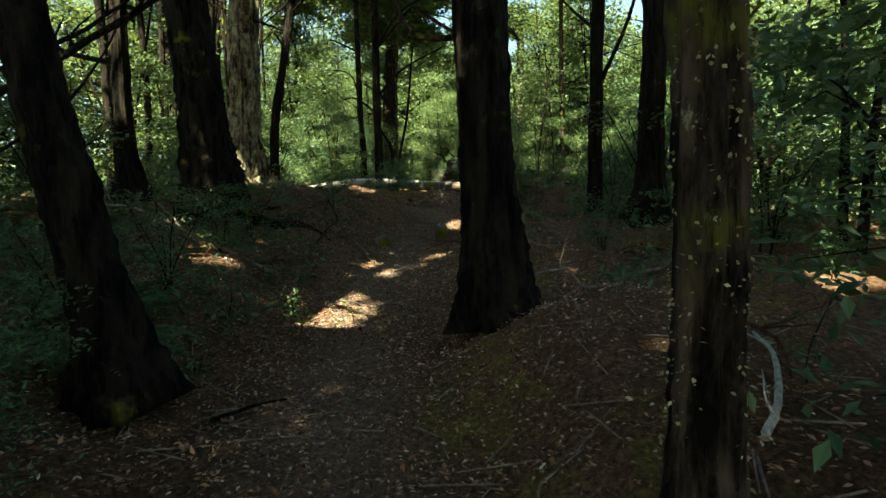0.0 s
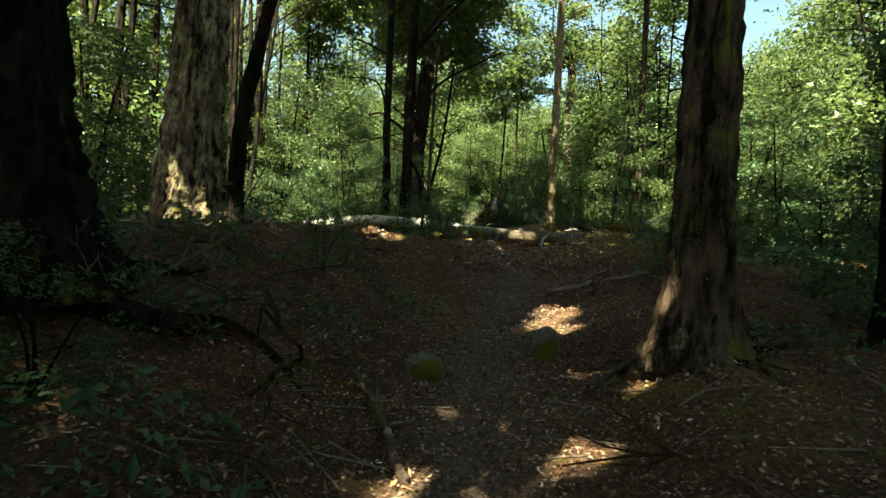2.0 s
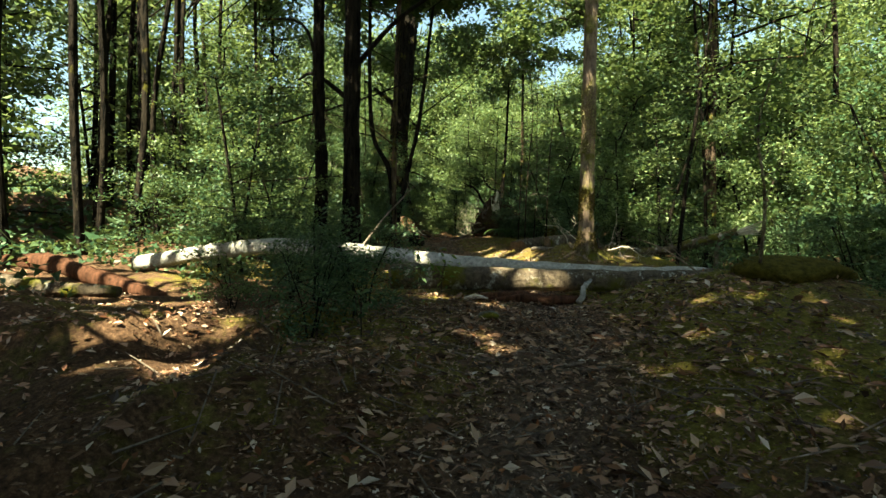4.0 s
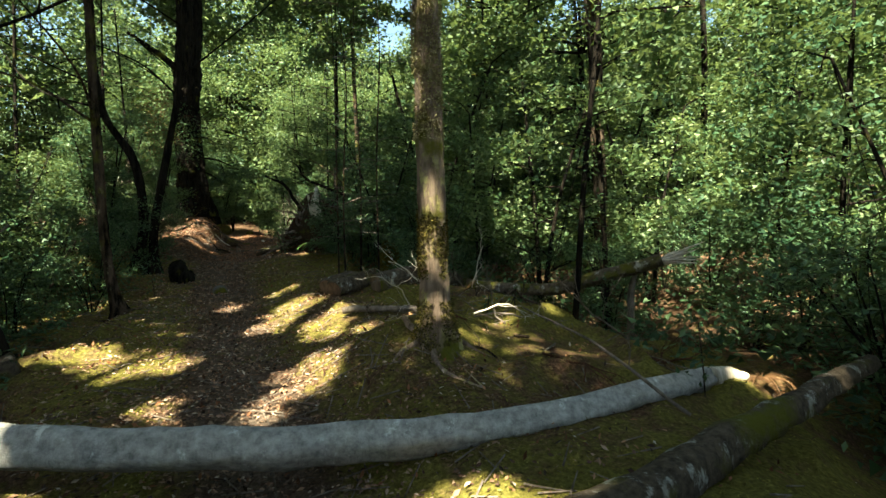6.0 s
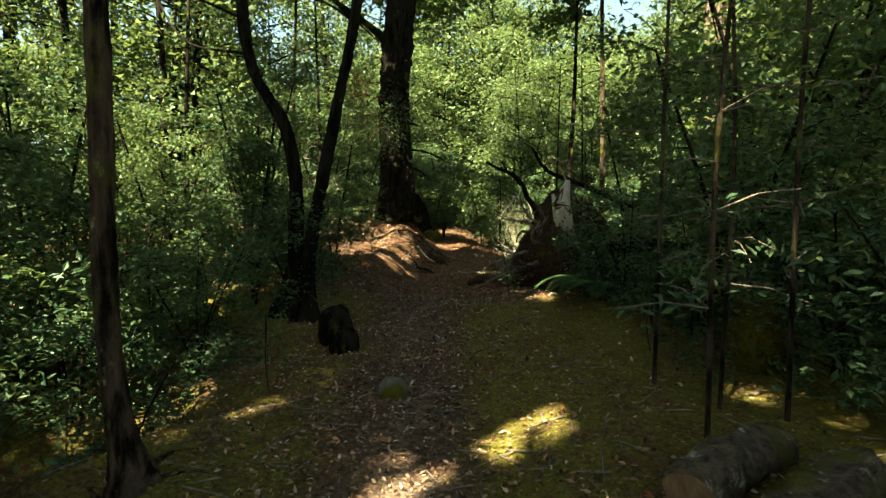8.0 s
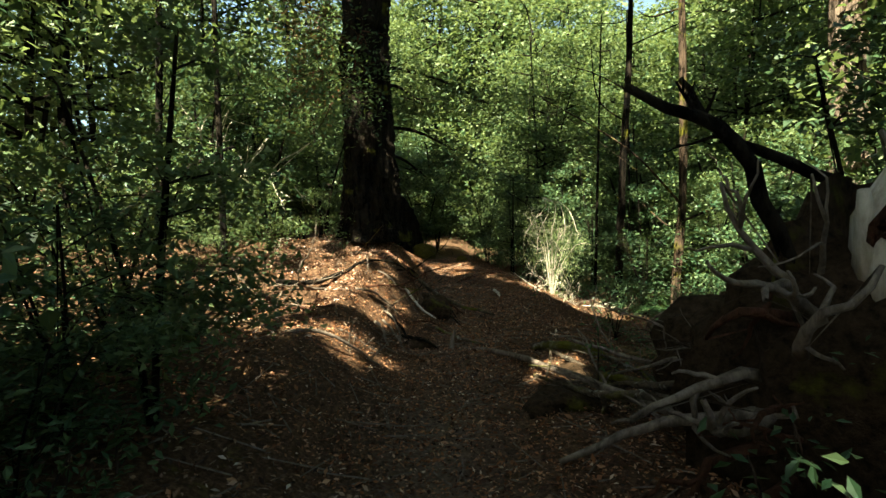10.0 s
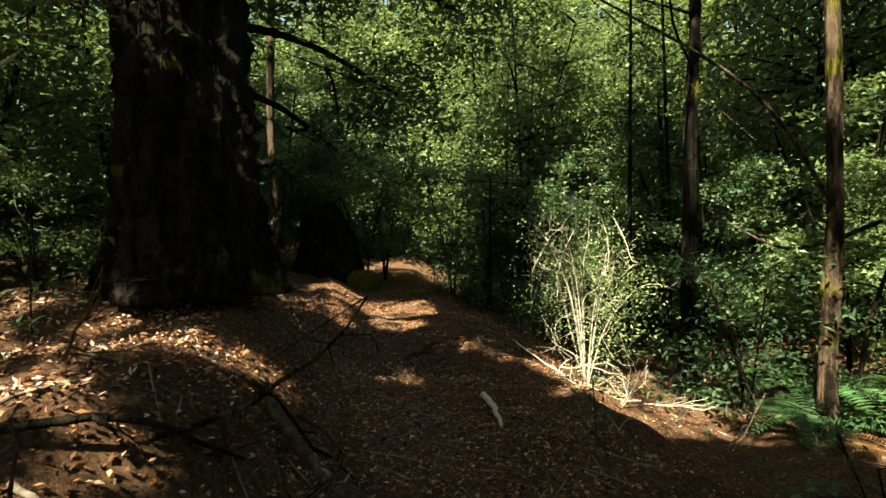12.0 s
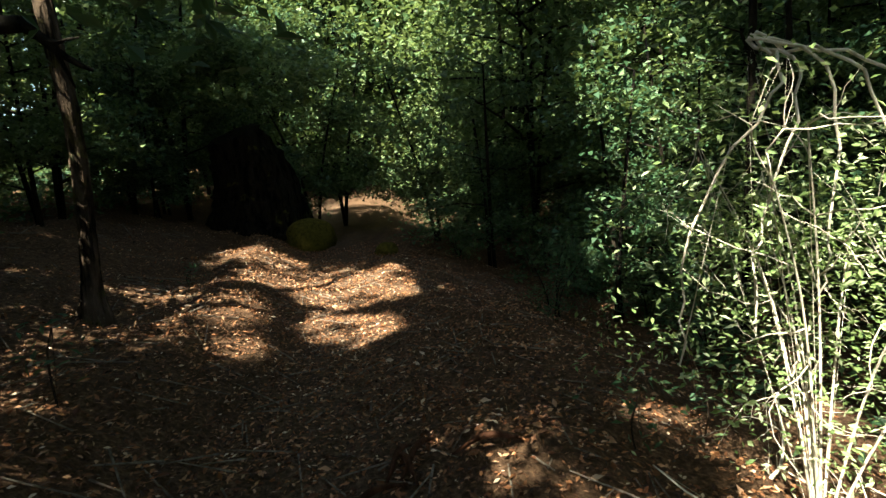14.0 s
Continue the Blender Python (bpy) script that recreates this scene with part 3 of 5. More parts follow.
# a stump added to give the black shape of a shaded hollow
tree("far_dark_tree", (-4.3, 37.6), [(0, 0, -.1), (0, 0, .6), (-.05, -.1, 1.1), (-.15, -.25, 1.5)], (.55, .52, .46, .34), M_BARK_SHADED, "low black stump in place of a dark hollow behind the clearing", 19, 2.3, (1.3, 1.0, .5), 5000, limbs=0, size=.08, flare=1.35)
tree("slender_tree", (1.2, 32.2), [(0, 0, 0), (.05, 0, 1.5), (.1, .05, 3), (.2, .1, 5), (.25, .1, 9)], (.075, .07, .065, .05, .03), M_BARK_SHADED, "slender dark tree with forked top", 20, 9, (1.8, 1.8, 1.5), 2200)
tree("bowed_tree", (1.9, 30.95), [(0, 0, -.1), (.0, 0, .7), (.06, .02, 1.6), (.1, .05, 3), (.0, .1, 8)], (.075, .07, .066, .06, .04), M_BARK_BROWN, "brown bowed trunk on the lower bank", 21, 8.5, (1.8, 1.8, 1.2), 2000)
tree("pale_tree", (4.85, 31.5), [(0, 0, -.3), (0, 0, 1.5), (-.1, 0, 4), (-.2, .1, 11)], (.33, .30, .27, .18), M_BARK_PALE, "thick pale sunlit trunk beyond the gully", 22, 11, ridges=9)
tree("moss_trunk_tree", (-3.7, 32.75), [(0, 0, 0), (.1, 0, 1.2), (.05, 0, 3), (.2, .1, 8)], (.055, .05, .045, .03), M_BARK_BROWN, "mossy brown trunk in thick undergrowth", 23, 8)
# trees added behind the walk and overhead, crowns set to shade chosen ground
rng = np.random.RandomState(77)
# ground spots that extra crowns are added to darken
SHADED = ((3.7, 30.6), (4.4, 10.8), (-3.2, 31.6), (-2.2, 30.8), (-1.9, 32.6), (-2.7, 30.4), (-4.2, 38.0), (-4.7, 37.0))
for i in range(66 + len(SHADED)):
    row, col = divmod(i, 3)
    ys_ = -9 + row * 2.1 + rng.uniform(-.6, .6)
    wide = 3.6 if ys_ < 12 else 2.0
    # a crown stands up-sun of the ground that it shades
    cx, cy = float(trail(ys_)) + (col - 1) * wide + rng.uniform(-.6, .6) - 3.4, ys_ - 7.3
    if i >= 66:
        cx, cy = SHADED[i - 66][0] - 3.4, SHADED[i - 66][1] - 7.3
    x, y = cx, cy
    if abs(x - trail(y)) < 6 and y > -1:
        x = float(trail(y)) + rng.uniform(7, 10) * (1 if x > trail(y) else -1)
    r = rng.uniform(.06, .11)
    tall = rng.uniform(9, 12)
    ob = tree("forest_tree", (x, y), [(0, 0, 0), (rng.normal(0, .1), rng.normal(0, .1), 3), (rng.normal(0, .2), 0, tall * .7), (rng.normal(0, .3), rng.normal(0, .3), tall)], (r, r * .9, r * .7, r * .4),
              M_BARK_SHADED, "tall tree added for shade, with a green crown", 200 + i, limbs=0, flare=1.5, group="canopy trees")
    me = crown_mesh("crown", (cx, cy, ob.location.z + rng.uniform(9, 12.5)), (2.6 if ys_ < 12 else 1.9, 2.2, 1.4), 3600 if ys_ < 12 else 2100, .22, rng, M_LEAF_SUNLIT)
    cr = part("crown", me, ob, "dense green leaves")
    cr.location = (cx - x, cy - y, -ob.location.z)
    v, q = tube(smooth_line([(0, 0, tall * .6), ((cx - x) * .5, (cy - y) * .5, tall * .8), (cx - x, cy - y, tall * .95)], 5), (r * .28, r * .12), 6)
    part("limb", mesh_from("limb", v, q, M_BARK_SHADED, True), ob)

# ---------------------------------------------------------------- undergrowth


def bush(name, label, category, seed, height, width, count, size, stems, mat=M_LEAF, flat=.5, low=.25, wood=M_BARK_SHADED):
    """A shrub or young tree: stems, side twigs and leaf pads."""
    rng = np.random.RandomState(seed)
    ob = thing(name, (0, 0, -50), label, category)
    tips = []
    for s in range(stems):
        a = rng.uniform(0, 6.28)
        lean = width * rng.uniform(.1, .5) * (1 if stems > 1 else .3)
        line = [(rng.normal(0, .04), rng.normal(0, .04), -.1), (math.cos(a) * lean * .3, math.sin(a) * lean * .3, height * .4), (math.cos(a) * lean, math.sin(a) * lean, height * rng.uniform(.8, 1))]
        pts = smooth_line(line, 7)
        pieces = [tube(pts[::2] if height < 2 else pts, (height * (.011 if height < 5 else .0055), height * (.004 if height < 5 else .002)), 5)]
        for k in range(int(6 + height * 2)):
            i = rng.randint(int(len(pts) * low), len(pts))
            b = rng.uniform(0, 6.28)
            reach = width * rng.uniform(.2, .55) * (1.15 - .7 * i / len(pts))
            e = pts[i] + np.array([math.cos(b) * reach, math.sin(b) * reach, rng.uniform(-.05, .35) * reach])
            m = (pts[i] + e) / 2 + (0, 0, .06)
            pieces.append(tube([pts[i], m, e], (height * .004, height * .0015), 3, caps=False))
            tips += [e, m * .4 + e * .6]
        v, q = join(pieces)
        part("stem", mesh_from("stem", v, q, wood, True), ob)
    p = pads(tips, width * .17, count, rng, flat)
    v, q = leaves(p, size, rng) if height < 2 else small_leaves(p, size, rng)
    part("foliage", mesh_from("foliage", v, q, mat), ob)
    return ob


# sunny and tall kinds wear the leaf colour that is brightened as by sun
KINDS = {
    "low": [bush("shrub", "low dense shrub with small dark green leaves", "shrub", 300 + i, rng.uniform(1.0, 1.5), 1.3, 2000, .062, 4, low=.15) for i in range(3)],
    "mid": [bush("young_tree", "young tree with layered sprays of green leaves", "tree", 310 + i, rng.uniform(3.0, 4.2), 2.2, 5600, .078, 2, M_LEAF if i else M_LEAF_SUNLIT) for i in range(3)],
    "sunny": [bush("shrub", "shrub with small green leaves, brightened in colour as if sunlit", "shrub", 340 + i, 1.1, 1.2, 1500, .058, 4, M_LEAF_SUNLIT, low=.15) for i in range(2)],
    "tall": [bush("understorey_tree", "tall understorey tree with green foliage coloured as sunlit", "tree", 320 + i, rng.uniform(8.5, 10.5), 4.4, 11500, .145, 3, M_LEAF_SUNLIT, low=.08) for i in range(3)],
}
used = set()


def plant(kind, x, y, i, scale=1.0, turn=0.0, group=""):
    src = KINDS[kind][i % len(KINDS[kind])]
    m = Matrix.Translation((x, y, gz(x, y) - .03)) @ pose(0, 0, 0, 0, 0, turn) @ Matrix.Diagonal((scale, scale, scale * 1.0, 1))
    if src not in used:
        used.add(src)
        src.matrix_basis = m
        ob = src
    else:
        ob = copy_thing(src, m @ Matrix.Diagonal((1 / src.scale[0], 1 / src.scale[1], 1 / src.scale[2], 1)))
    return tagged(ob, group=group)


def clear_of(x, y, need):
    return abs(x - float(trail(y))) > need


rng = np.random.RandomState(5)
spots = []


def scatter(kind, n, box, need, gap, group, lo=.8, hi=1.25, skip=None):
    got = tries = 0
    while got < n and tries < n * 30:
        tries += 1
        x, y = rng.uniform(box[0], box[1]), rng.uniform(box[2], box[3])
        if (x + .1) ** 2 + (y - 30.6) ** 2 < 2.6 or not clear_of(x, y, need) or (skip and skip(x, y)) or any((x - a) ** 2 + (y - b) ** 2 < gap * gap for a, b in spots):
            continue
        if blocks_sun(x, y, {'tall': 9, 'mid': 3.6, 'low': 1.3}[kind], {'tall': 4, 'mid': 2, 'low': 1.2}[kind]):
            continue
        spots.append((x, y))
        plant(kind, x, y, got, rng.uniform(lo, hi), rng.uniform(0, 360), group)
        got += 1


def open_view(x, y):
    """Kept low: the stretches through which one sees far."""
    return (-4.8 < x < 3.2 and y < 13.5) or (-3.2 < x < 5.0 and 11 < y < 18.3) or (x > -3.6 and x < .9 and 24.5 < y < 35.5)


scatter("tall", 9, (-2.5, 6, 36.5, 44), 2.6, 1.6, "understorey trees", .75, 1.15)
scatter("tall", 11, (-7, 4, 41, 51), 0.0, 1.7, "understorey trees", .8, 1.2)
scatter("tall", 8, (-13, -3.5, 38, 50), 0.0, 1.8, "understorey trees", .6, 1.0)
scatter("tall", 12, (-16, 16, -15, -4.5), 0.0, 2.4, "understorey trees", .8, 1.2)
scatter("tall", 15, (-15, 12, 40, 58), 0.0, 2.4, "understorey trees", .95, 1.5)
scatter("tall", 15, (-14, -4, 9, 42), 6.0, 2.2, "understorey trees", .75, 1.3)
scatter("tall", 19, (3.5, 15, 8, 42), 6.0, 2.2, "understorey trees", .75, 1.3)
scatter("tall", 12, (-26, 26, 4, 60), 12, 3.0, "understorey trees", 1.0, 1.5)
scatter("tall", 34, (-26, 34, 50, 78), 0.0, 2.6, "understorey trees", 1.3, 2.0)
scatter("tall", 14, (10, 30, 6, 46), 9.0, 2.6, "understorey trees", 1.1, 1.7)
for i, (x, y, sc_) in enumerate(((-2.2, 48, 1.6), (-3.6, 52, 1.9), (-1.0, 51, 1.7), (-4.8, 47, 1.5), (.6, 49, 1.6), (-6.6, 50, 1.8), (1.8, 52.5, 1.8))):
    spots.append((x, y))
    plant("tall", x, y, i, sc_, i * 71, "understorey trees")
scatter("mid", 40, (-8, 9, 1, 44), 3.2, 1.1, "young trees", .8, 1.4, open_view)
scatter("mid", 44, (-6.5, 7.5, 17, 44), 2.2, .8, "young trees", .6, 1.1, open_view)
scatter("low", 60, (-7, 7, 1, 42), 2.0, .5, "shrubs", .7, 1.3, lambda x, y: -3 < x < 3 and 10.5 < y < 14 or (1.2 < x < 4.6 and 14 < y < 18))
scatter("low", 16, (-5, -1.3, .8, 12), 1.25, .45, "shrubs", .35, .65)
scatter("low", 12, (1.2, 4, 2, 12), 1.5, .5, "shrubs", .35, .65)
scatter("low", 14, (-3.6, 2.4, 24, 37), 1.4, .5, "shrubs", .3, .6)
for i, (x, y, s) in enumerate(((-.95, 13.0, .5), (-1.2, 12.7, .5), (-1.0, 13.5, .55), (-1.35, 13.3, .65), (-2.5, 23.7, .8), (-2.8, 24.3, .8), (-2.25, 23.2, .6), (-1.75, 13.9, .6), (-1.9, 3.6, .5), (-2.2, 5.2, .55), (-1.75, 1.9, .5), (-1.5, 1.35, .45), (1.5, 21.8, 1.0), (1.1, 22.6, .9), (2.2, 21.2, .9),
                               (1.9, 19.2, .6), (-2.6, 20.2, .9), (-2.3, 21.0, .8), (-3.3, 19.0, 1.0), (4.6, 15.8, 1.1), (4.9, 14.8, 1.2), (1.6, 28.9, .8), (4.9, 17.4, .8), (3.4, 19.3, .7), (2.4, 19.6, .5), (4.2, 19.0, .8), (5.2, 16.4, .8), (-2.3, 18.9, .7), (-2.9, 18.3, .6), (-2.0, 20.0, .6), (-2.9, 17.2, .8), (-2.4, 16.9, .6), (-2.2, 22.4, .8), (1.2, 22.0, .55), (1.0, 22.9, .7), (.9, 23.5, .6))):
    plant("low", x, y, i, s, i * 47, "shrubs")
for i, (x, y, s) in enumerate(((5.6, 16.2, .9), (4.3, 14.4, .6), (-3.4, 16.6, .8), (-4.6, 24.0, .6), (-3.2, 23.4, .7), (2.6, 23.3, .7), (2.7, 31.8, .8), (1.9, 33.2, .8), (-2.9, 23.0, .7), (-2.3, 23.9, .5), (.3, 34.6, .8), (-.8, 36.6, .8), (-1.6, 38.4, .9), (-5.4, 37.6, 1.1), (-3.3, 39.3, 1.1), (-6.2, 36.0, 1.0), (-5.0, 39.5, 1.2), (-4.7, 38.5, .9), (-3.7, 38.7, .9), (-5.5, 36.9, .6), (-4.6, 21.8, .7), (-5.6, 23.4, .8), (-2.75, 22.7, .6), (-4.7, 29.9, .9), (-4.1, 30.7, .8), (-5.3, 29.6, .8), (-4.9, 31.6, 1.0), (3.4, 28.4, .8), (2.6, 29.9, .7), (3.0, 26.6, .8), (3.6, 33.2, 1.0), (2.6, 35.0, .9), (1.3, 35.6, .9))):
    plant("mid", x, y, i, s, i * 83, "young trees")


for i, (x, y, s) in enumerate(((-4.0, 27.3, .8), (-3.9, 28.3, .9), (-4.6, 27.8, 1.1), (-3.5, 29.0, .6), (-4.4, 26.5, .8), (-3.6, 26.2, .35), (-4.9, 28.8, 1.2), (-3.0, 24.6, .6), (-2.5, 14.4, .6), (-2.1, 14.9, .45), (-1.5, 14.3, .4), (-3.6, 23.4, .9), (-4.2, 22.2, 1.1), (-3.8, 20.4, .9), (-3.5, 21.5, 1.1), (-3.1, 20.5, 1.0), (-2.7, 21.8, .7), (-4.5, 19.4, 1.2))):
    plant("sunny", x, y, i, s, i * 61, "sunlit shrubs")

# knee-high leafy cover away from the trail
rng = np.random.RandomState(88)


def cover(n, box, lo, hi, size, tall, label):
    x, y = rng.uniform(box[0], box[1], n), rng.uniform(box[2], box[3], n)
    s = np.abs(x - trail(y)) + (vnoise(x, y, 31, 1.1) - .5) * 1.6
    p = np.stack([x, y, np.zeros(n)], -1)
    ok = (s > lo) & (s < hi)
    for cx, cy, rx, ry in LIT:
        ok &= ((x - cx) / (rx + .3)) ** 2 + ((y - cy) / (ry + .3)) ** 2 > 1
    ok &= (np.abs(s) > 3.4) | (y < 10) | ((y > 18.5) & (y < 25)) | (y > 36)
    x, y = x[ok], y[ok]
    h = tall * vnoise(x, y, 32, .6) * rng.uniform(.05, 1, len(x))
    v, q = small_leaves(np.stack([x, y, ground_z(x, y) + h], -1), size, rng)
    solid("undergrowth", mesh_from("undergrowth", v, q, M_LEAF), label, "undergrowth", kind="stuff")


cover(90000, (-9, 9, 0, 44), 2.5, 8.0, .10, .55, "dense dark green undergrowth on the forest floor")
cover(52000, (-28, 28, -14, 62), 7.0, 40, .34, .7, "dense green undergrowth away from the trail")
# low herbs in the shade close beside the trail
for bx0, bx1, by0, by1, n, lo_ in ((-3.6, -1.0, .6, 9.5, 9000, .75), (1.0, 3.4, 3.0, 10.0, 3500, 1.3), (-3.8, -1.4, 16.6, 24.5, 11000, 1.5), (1.2, 3.2, 20.6, 24.0, 4000, 1.1), (-4.8, -2.6, 25.0, 28.5, 3000, 1.6), (.3, 3.0, 31.5, 36.0, 4000, 1.2)):
    x, y = rng.uniform(bx0, bx1, n), rng.uniform(by0, by1, n)
    ok = (np.abs(x - trail(y)) > lo_) & (vnoise(x, y, 33, .55) > .5) & ~in_gap(np.stack([x, y, ground_z(x, y)], -1), LIT)
    x, y = x[ok], y[ok]
    v, q = leaves(np.stack([x, y, ground_z(x, y) + .45 * (vnoise(x, y, 33, .55) - .4) * rng.uniform(.1, 1, len(x))], -1), .075, rng)
    solid("undergrowth", mesh_from("undergrowth", v, q, M_LEAF), "low dark green herbs beside the trail", "undergrowth", kind="stuff")
# ---------------------------------------------------------------- fallen wood


def log_thing(name, line, radii, mat, label, seed, sides=16, cut=None, category="log", ridges=4):
    rng = np.random.RandomState(seed)
    o = np.array(line[0], float)
    ob = thing(name, o, label, category)
    pts = smooth_line([np.array(p) - o for p in line], 8)
    pts = pts + rng.normal(0, radii[0] * .04, pts.shape)
    v, q = tube(pts, radii, sides, .03, ridges, rng)
    part("log_body", mesh_from("log_body", v, q, mat, True), ob)
    if cut:
        for e, a, r in ((pts[0], pts[0] - pts[1], radii[0]), (pts[-1], pts[-1] - pts[-2], radii[-1])):
            d = a / np.linalg.norm(a)
            v, q = tube([e - d * .02, e + d * .006, e + d * .008], (r * .93, r * .93, r * .9), sides, .02, 0, rng)
            part("sawn_face", mesh_from("sawn_face", v, q, cut), ob, "pale brown sawn end")
    return ob


def stick(line, r, mat=M_DEADWOOD, label="thin grey fallen stick on leaf litter", seed=0, name="fallen_stick", side=3):
    rng = np.random.RandomState(seed)
    o = np.array(line[0], float)
    pts = smooth_line([np.array(p) - o for p in line], 5)
    pts[1:-1] += rng.normal(0, r * .22, pts[1:-1].shape)
    pieces = [tube(pts, (r, r * .85, r * .45), 8, .04, 0, rng)]
    for _ in range(side):
        i = rng.randint(2, len(pts) - 1)
        d = pts[i] - pts[i - 1] + rng.normal(0, .07, 3) + (0, 0, .03)
        pieces += twiggy(pts[i], d, np.linalg.norm(pts[-1]) * rng.uniform(.1, .25), r * .4, rng, 1, 2)
    v, q = join(pieces)
    return solid(name, mesh_from(name, v, q, mat, True), label, "stick", o)


def on(x, y, dz=0.0):
    return (x, y, gz(x, y) + dz)


log_thing("grey_log", [(-4.9, 16.6, gz(-4.9, 16.6) + .12), (-3.0, 16.2, 2.12), (-1.5, 15.8, 2.10), (-.4, 15.55, 2.02), (.5, 15.42, 1.98), (1.5, 15.42, 1.95), (2.5, 15.62, 1.97), (3.05, 15.85, 1.93)],
          (.11, .105, .10, .095, .09, .085, .08, .07), M_LOG_GREY, "long smooth pale grey fallen log across the trail", 31)
log_thing("broken_log_tip", [(3.12, 15.9, 1.92), (3.3, 15.97, 1.9), (3.5, 16.0, 1.86)], (.07, .055, .03), M_PALEWOOD, "pale splintered end piece of a fallen log", 32, 10)
log_thing("mossy_log", [(-.92, 14.36, 1.91), (-.2, 14.47, 1.91), (.8, 14.54, 1.92), (1.5, 14.56, 1.93), (2.4, 14.93, 1.97), (3.2, 15.25, 2.0), (4.0, 15.55, 2.04)],
          (.118, .115, .112, .105, .085, .07, .05), M_LOG_MOSS, "mossy fallen log with bark and lichen patches", 33, cut=M_CUT)
log_thing("old_log", [on(-6.2, 15.9, .06), on(-5.5, 15.8, .1), on(-5.0, 15.55, .07), on(-4.4, 15.5, .09), on(-3.7, 15.2, .03)], (.09, .13, .10, .12, .06), M_ROTWOOD, "red-brown rotting log in a sunny patch", 34, ridges=4)
log_thing("old_log", [on(-5.9, 14.9, .08), on(-4.7, 14.7, .1), on(-3.8, 14.6, .07)], (.08, .08, .06), M_LOG_MOSS, "mossy fallen branch in a sunny patch", 35)
log_thing("split_log", [(2.3, 18.75, gz(2.3, 18.75) + .05), (3.0, 18.2, 2.22), (3.5, 17.85, 2.38), (3.95, 17.53, 2.55)], (.06, .065, .07, .06), M_LOG_MOSS, "broken log propped up with a splintered pale end", 36)
rng = np.random.RandomState(9)
fan = thing("splintered_wood", (3.9, 17.56, 2.53), "fan of pale wood splinters on a broken log", "wood")
for i in range(14):
    e = np.array((.18, -.13, .06)) * rng.uniform(.8, 1.9) + rng.normal(0, .05, 3)
    v, q = tube([rng.normal(0, .025, 3), e * .5 + rng.normal(0, .012, 3), e], (.018, .014, .003), 5)
    part("splinter", mesh_from("splinter", v, q, M_PALEWOOD), fan)
log_thing("broken_post", [on(3.75, 17.75, -.1), (3.76, 17.76, 2.2), (3.8, 17.7, 2.47)], (.04, .035, .015), M_DEADWOOD, "short pale broken stub standing upright", 37, 8)
log_thing("cut_log", [on(.72, 19.32, .07), on(.95, 19.53, .08), on(1.16, 19.72, .08)], (.1, .1, .095), M_LOG_MOSS, "sawn grey-brown log section beside the trail", 38, cut=M_CUT)
log_thing("cut_log", [on(.8, 18.93, .07), on(1.05, 19.15, .08), on(1.26, 19.34, .08)], (.105, .108, .1), M_LOG_MOSS, "short sawn log topped with yellow moss", 39, cut=M_CUT)
log_thing("cut_log", [on(1.25, 18.72, .08), on(1.75, 19.05, .1), on(2.6, 19.7, .1)], (.115, .115, .10), M_LOG_MOSS, "long mossy log half hidden in shrubs", 40, cut=M_CUT)
log_thing("fallen_log", [on(-1.55, 17.35, .05), on(-2.0, 18.2, .05), on(-2.9, 19.6, .05)], (.07, .065, .05), M_LOG_MOSS, "mossy log lying in deep shade", 41)

# rotten red wood in front of the log
for i, (a, b, r, m) in enumerate((((-.1, 14.17), (.72, 14.2), .055, M_ROTWOOD), ((.1, 14.08), (.6, 14.1), .04, M_ROTWOOD), ((.35, 14.12), (.95, 14.27), .05, M_ROTWOOD), ((-.2, 14.12), (.02, 14.1), .02, M_PALEWOOD))):
    log_thing("rotten_wood", [on(*a, .02), on((a[0] + b[0]) / 2, (a[1] + b[1]) / 2, .05), on(*b, .03)], (r * .6, r, r * .4), m, "shredded red-brown rotting wood piece" if m is M_ROTWOOD else "pale strip of rotting wood", 50 + i, 9, ridges=3, category="wood")
stick([on(.86, 14.2, .02), on(.93, 14.26, .14), on(1.0, 14.34, .2)], .03, M_LOG_GREY, "knobbly grey branch stub", 2, side=0)

# ---------------------------------------------------------------- upturned root plate
o = Vector((.62, 24.25, gz(.62, 24.25)))
plate = thing("upturned_roots", o, "upturned tree roots with soil and moss", "tree roots")
rng = np.random.RandomState(12)
nu, nv = 26, 18
th, ph = np.meshgrid(np.linspace(0, 2 * np.pi, nu, endpoint=False), np.linspace(-.5 * np.pi, .5 * np.pi, nv), indexing="ij")
rr = 1 + rng.normal(0, .06, th.shape) + .15 * np.sin(3 * th + 2 * ph) + .1 * np.sin(7 * th)
px_, py_, pz_ = .55 * rr * np.cos(ph) * np.cos(th), .36 * rr * np.cos(ph) * np.sin(th), .62 + .72 * rr * np.sin(ph)
i, j = np.meshgrid(np.arange(nu), np.arange(nv - 1), indexing="ij")
quad = np.stack([i * nv + j, (i + 1) % nu * nv + j, (i + 1) % nu * nv + j + 1, i * nv + j + 1], -1).reshape(-1, 4)
part("soil_mass", mesh_from("soil_mass", np.stack([px_, py_, pz_], -1).reshape(-1, 3), quad, M_ROOTSOIL, True), plate, "dark clotted soil")
for k in range(22):
    a = rng.uniform(0, 6.28)
    s = np.array((.4 * math.cos(a), -.28 + rng.normal(0, .1), .65 + .5 * math.sin(a)))
    d = np.array((math.cos(a), -.35, math.sin(a) * .8 + .05))
    v, q = join(twiggy(s, d, rng.uniform(.35, .8), rng.uniform(.012, .035), rng, 1, 3, .5))
    part("root", mesh_from("root", v, q, M_DEADWOOD if k % 3 else M_ROTWOOD, True), plate)
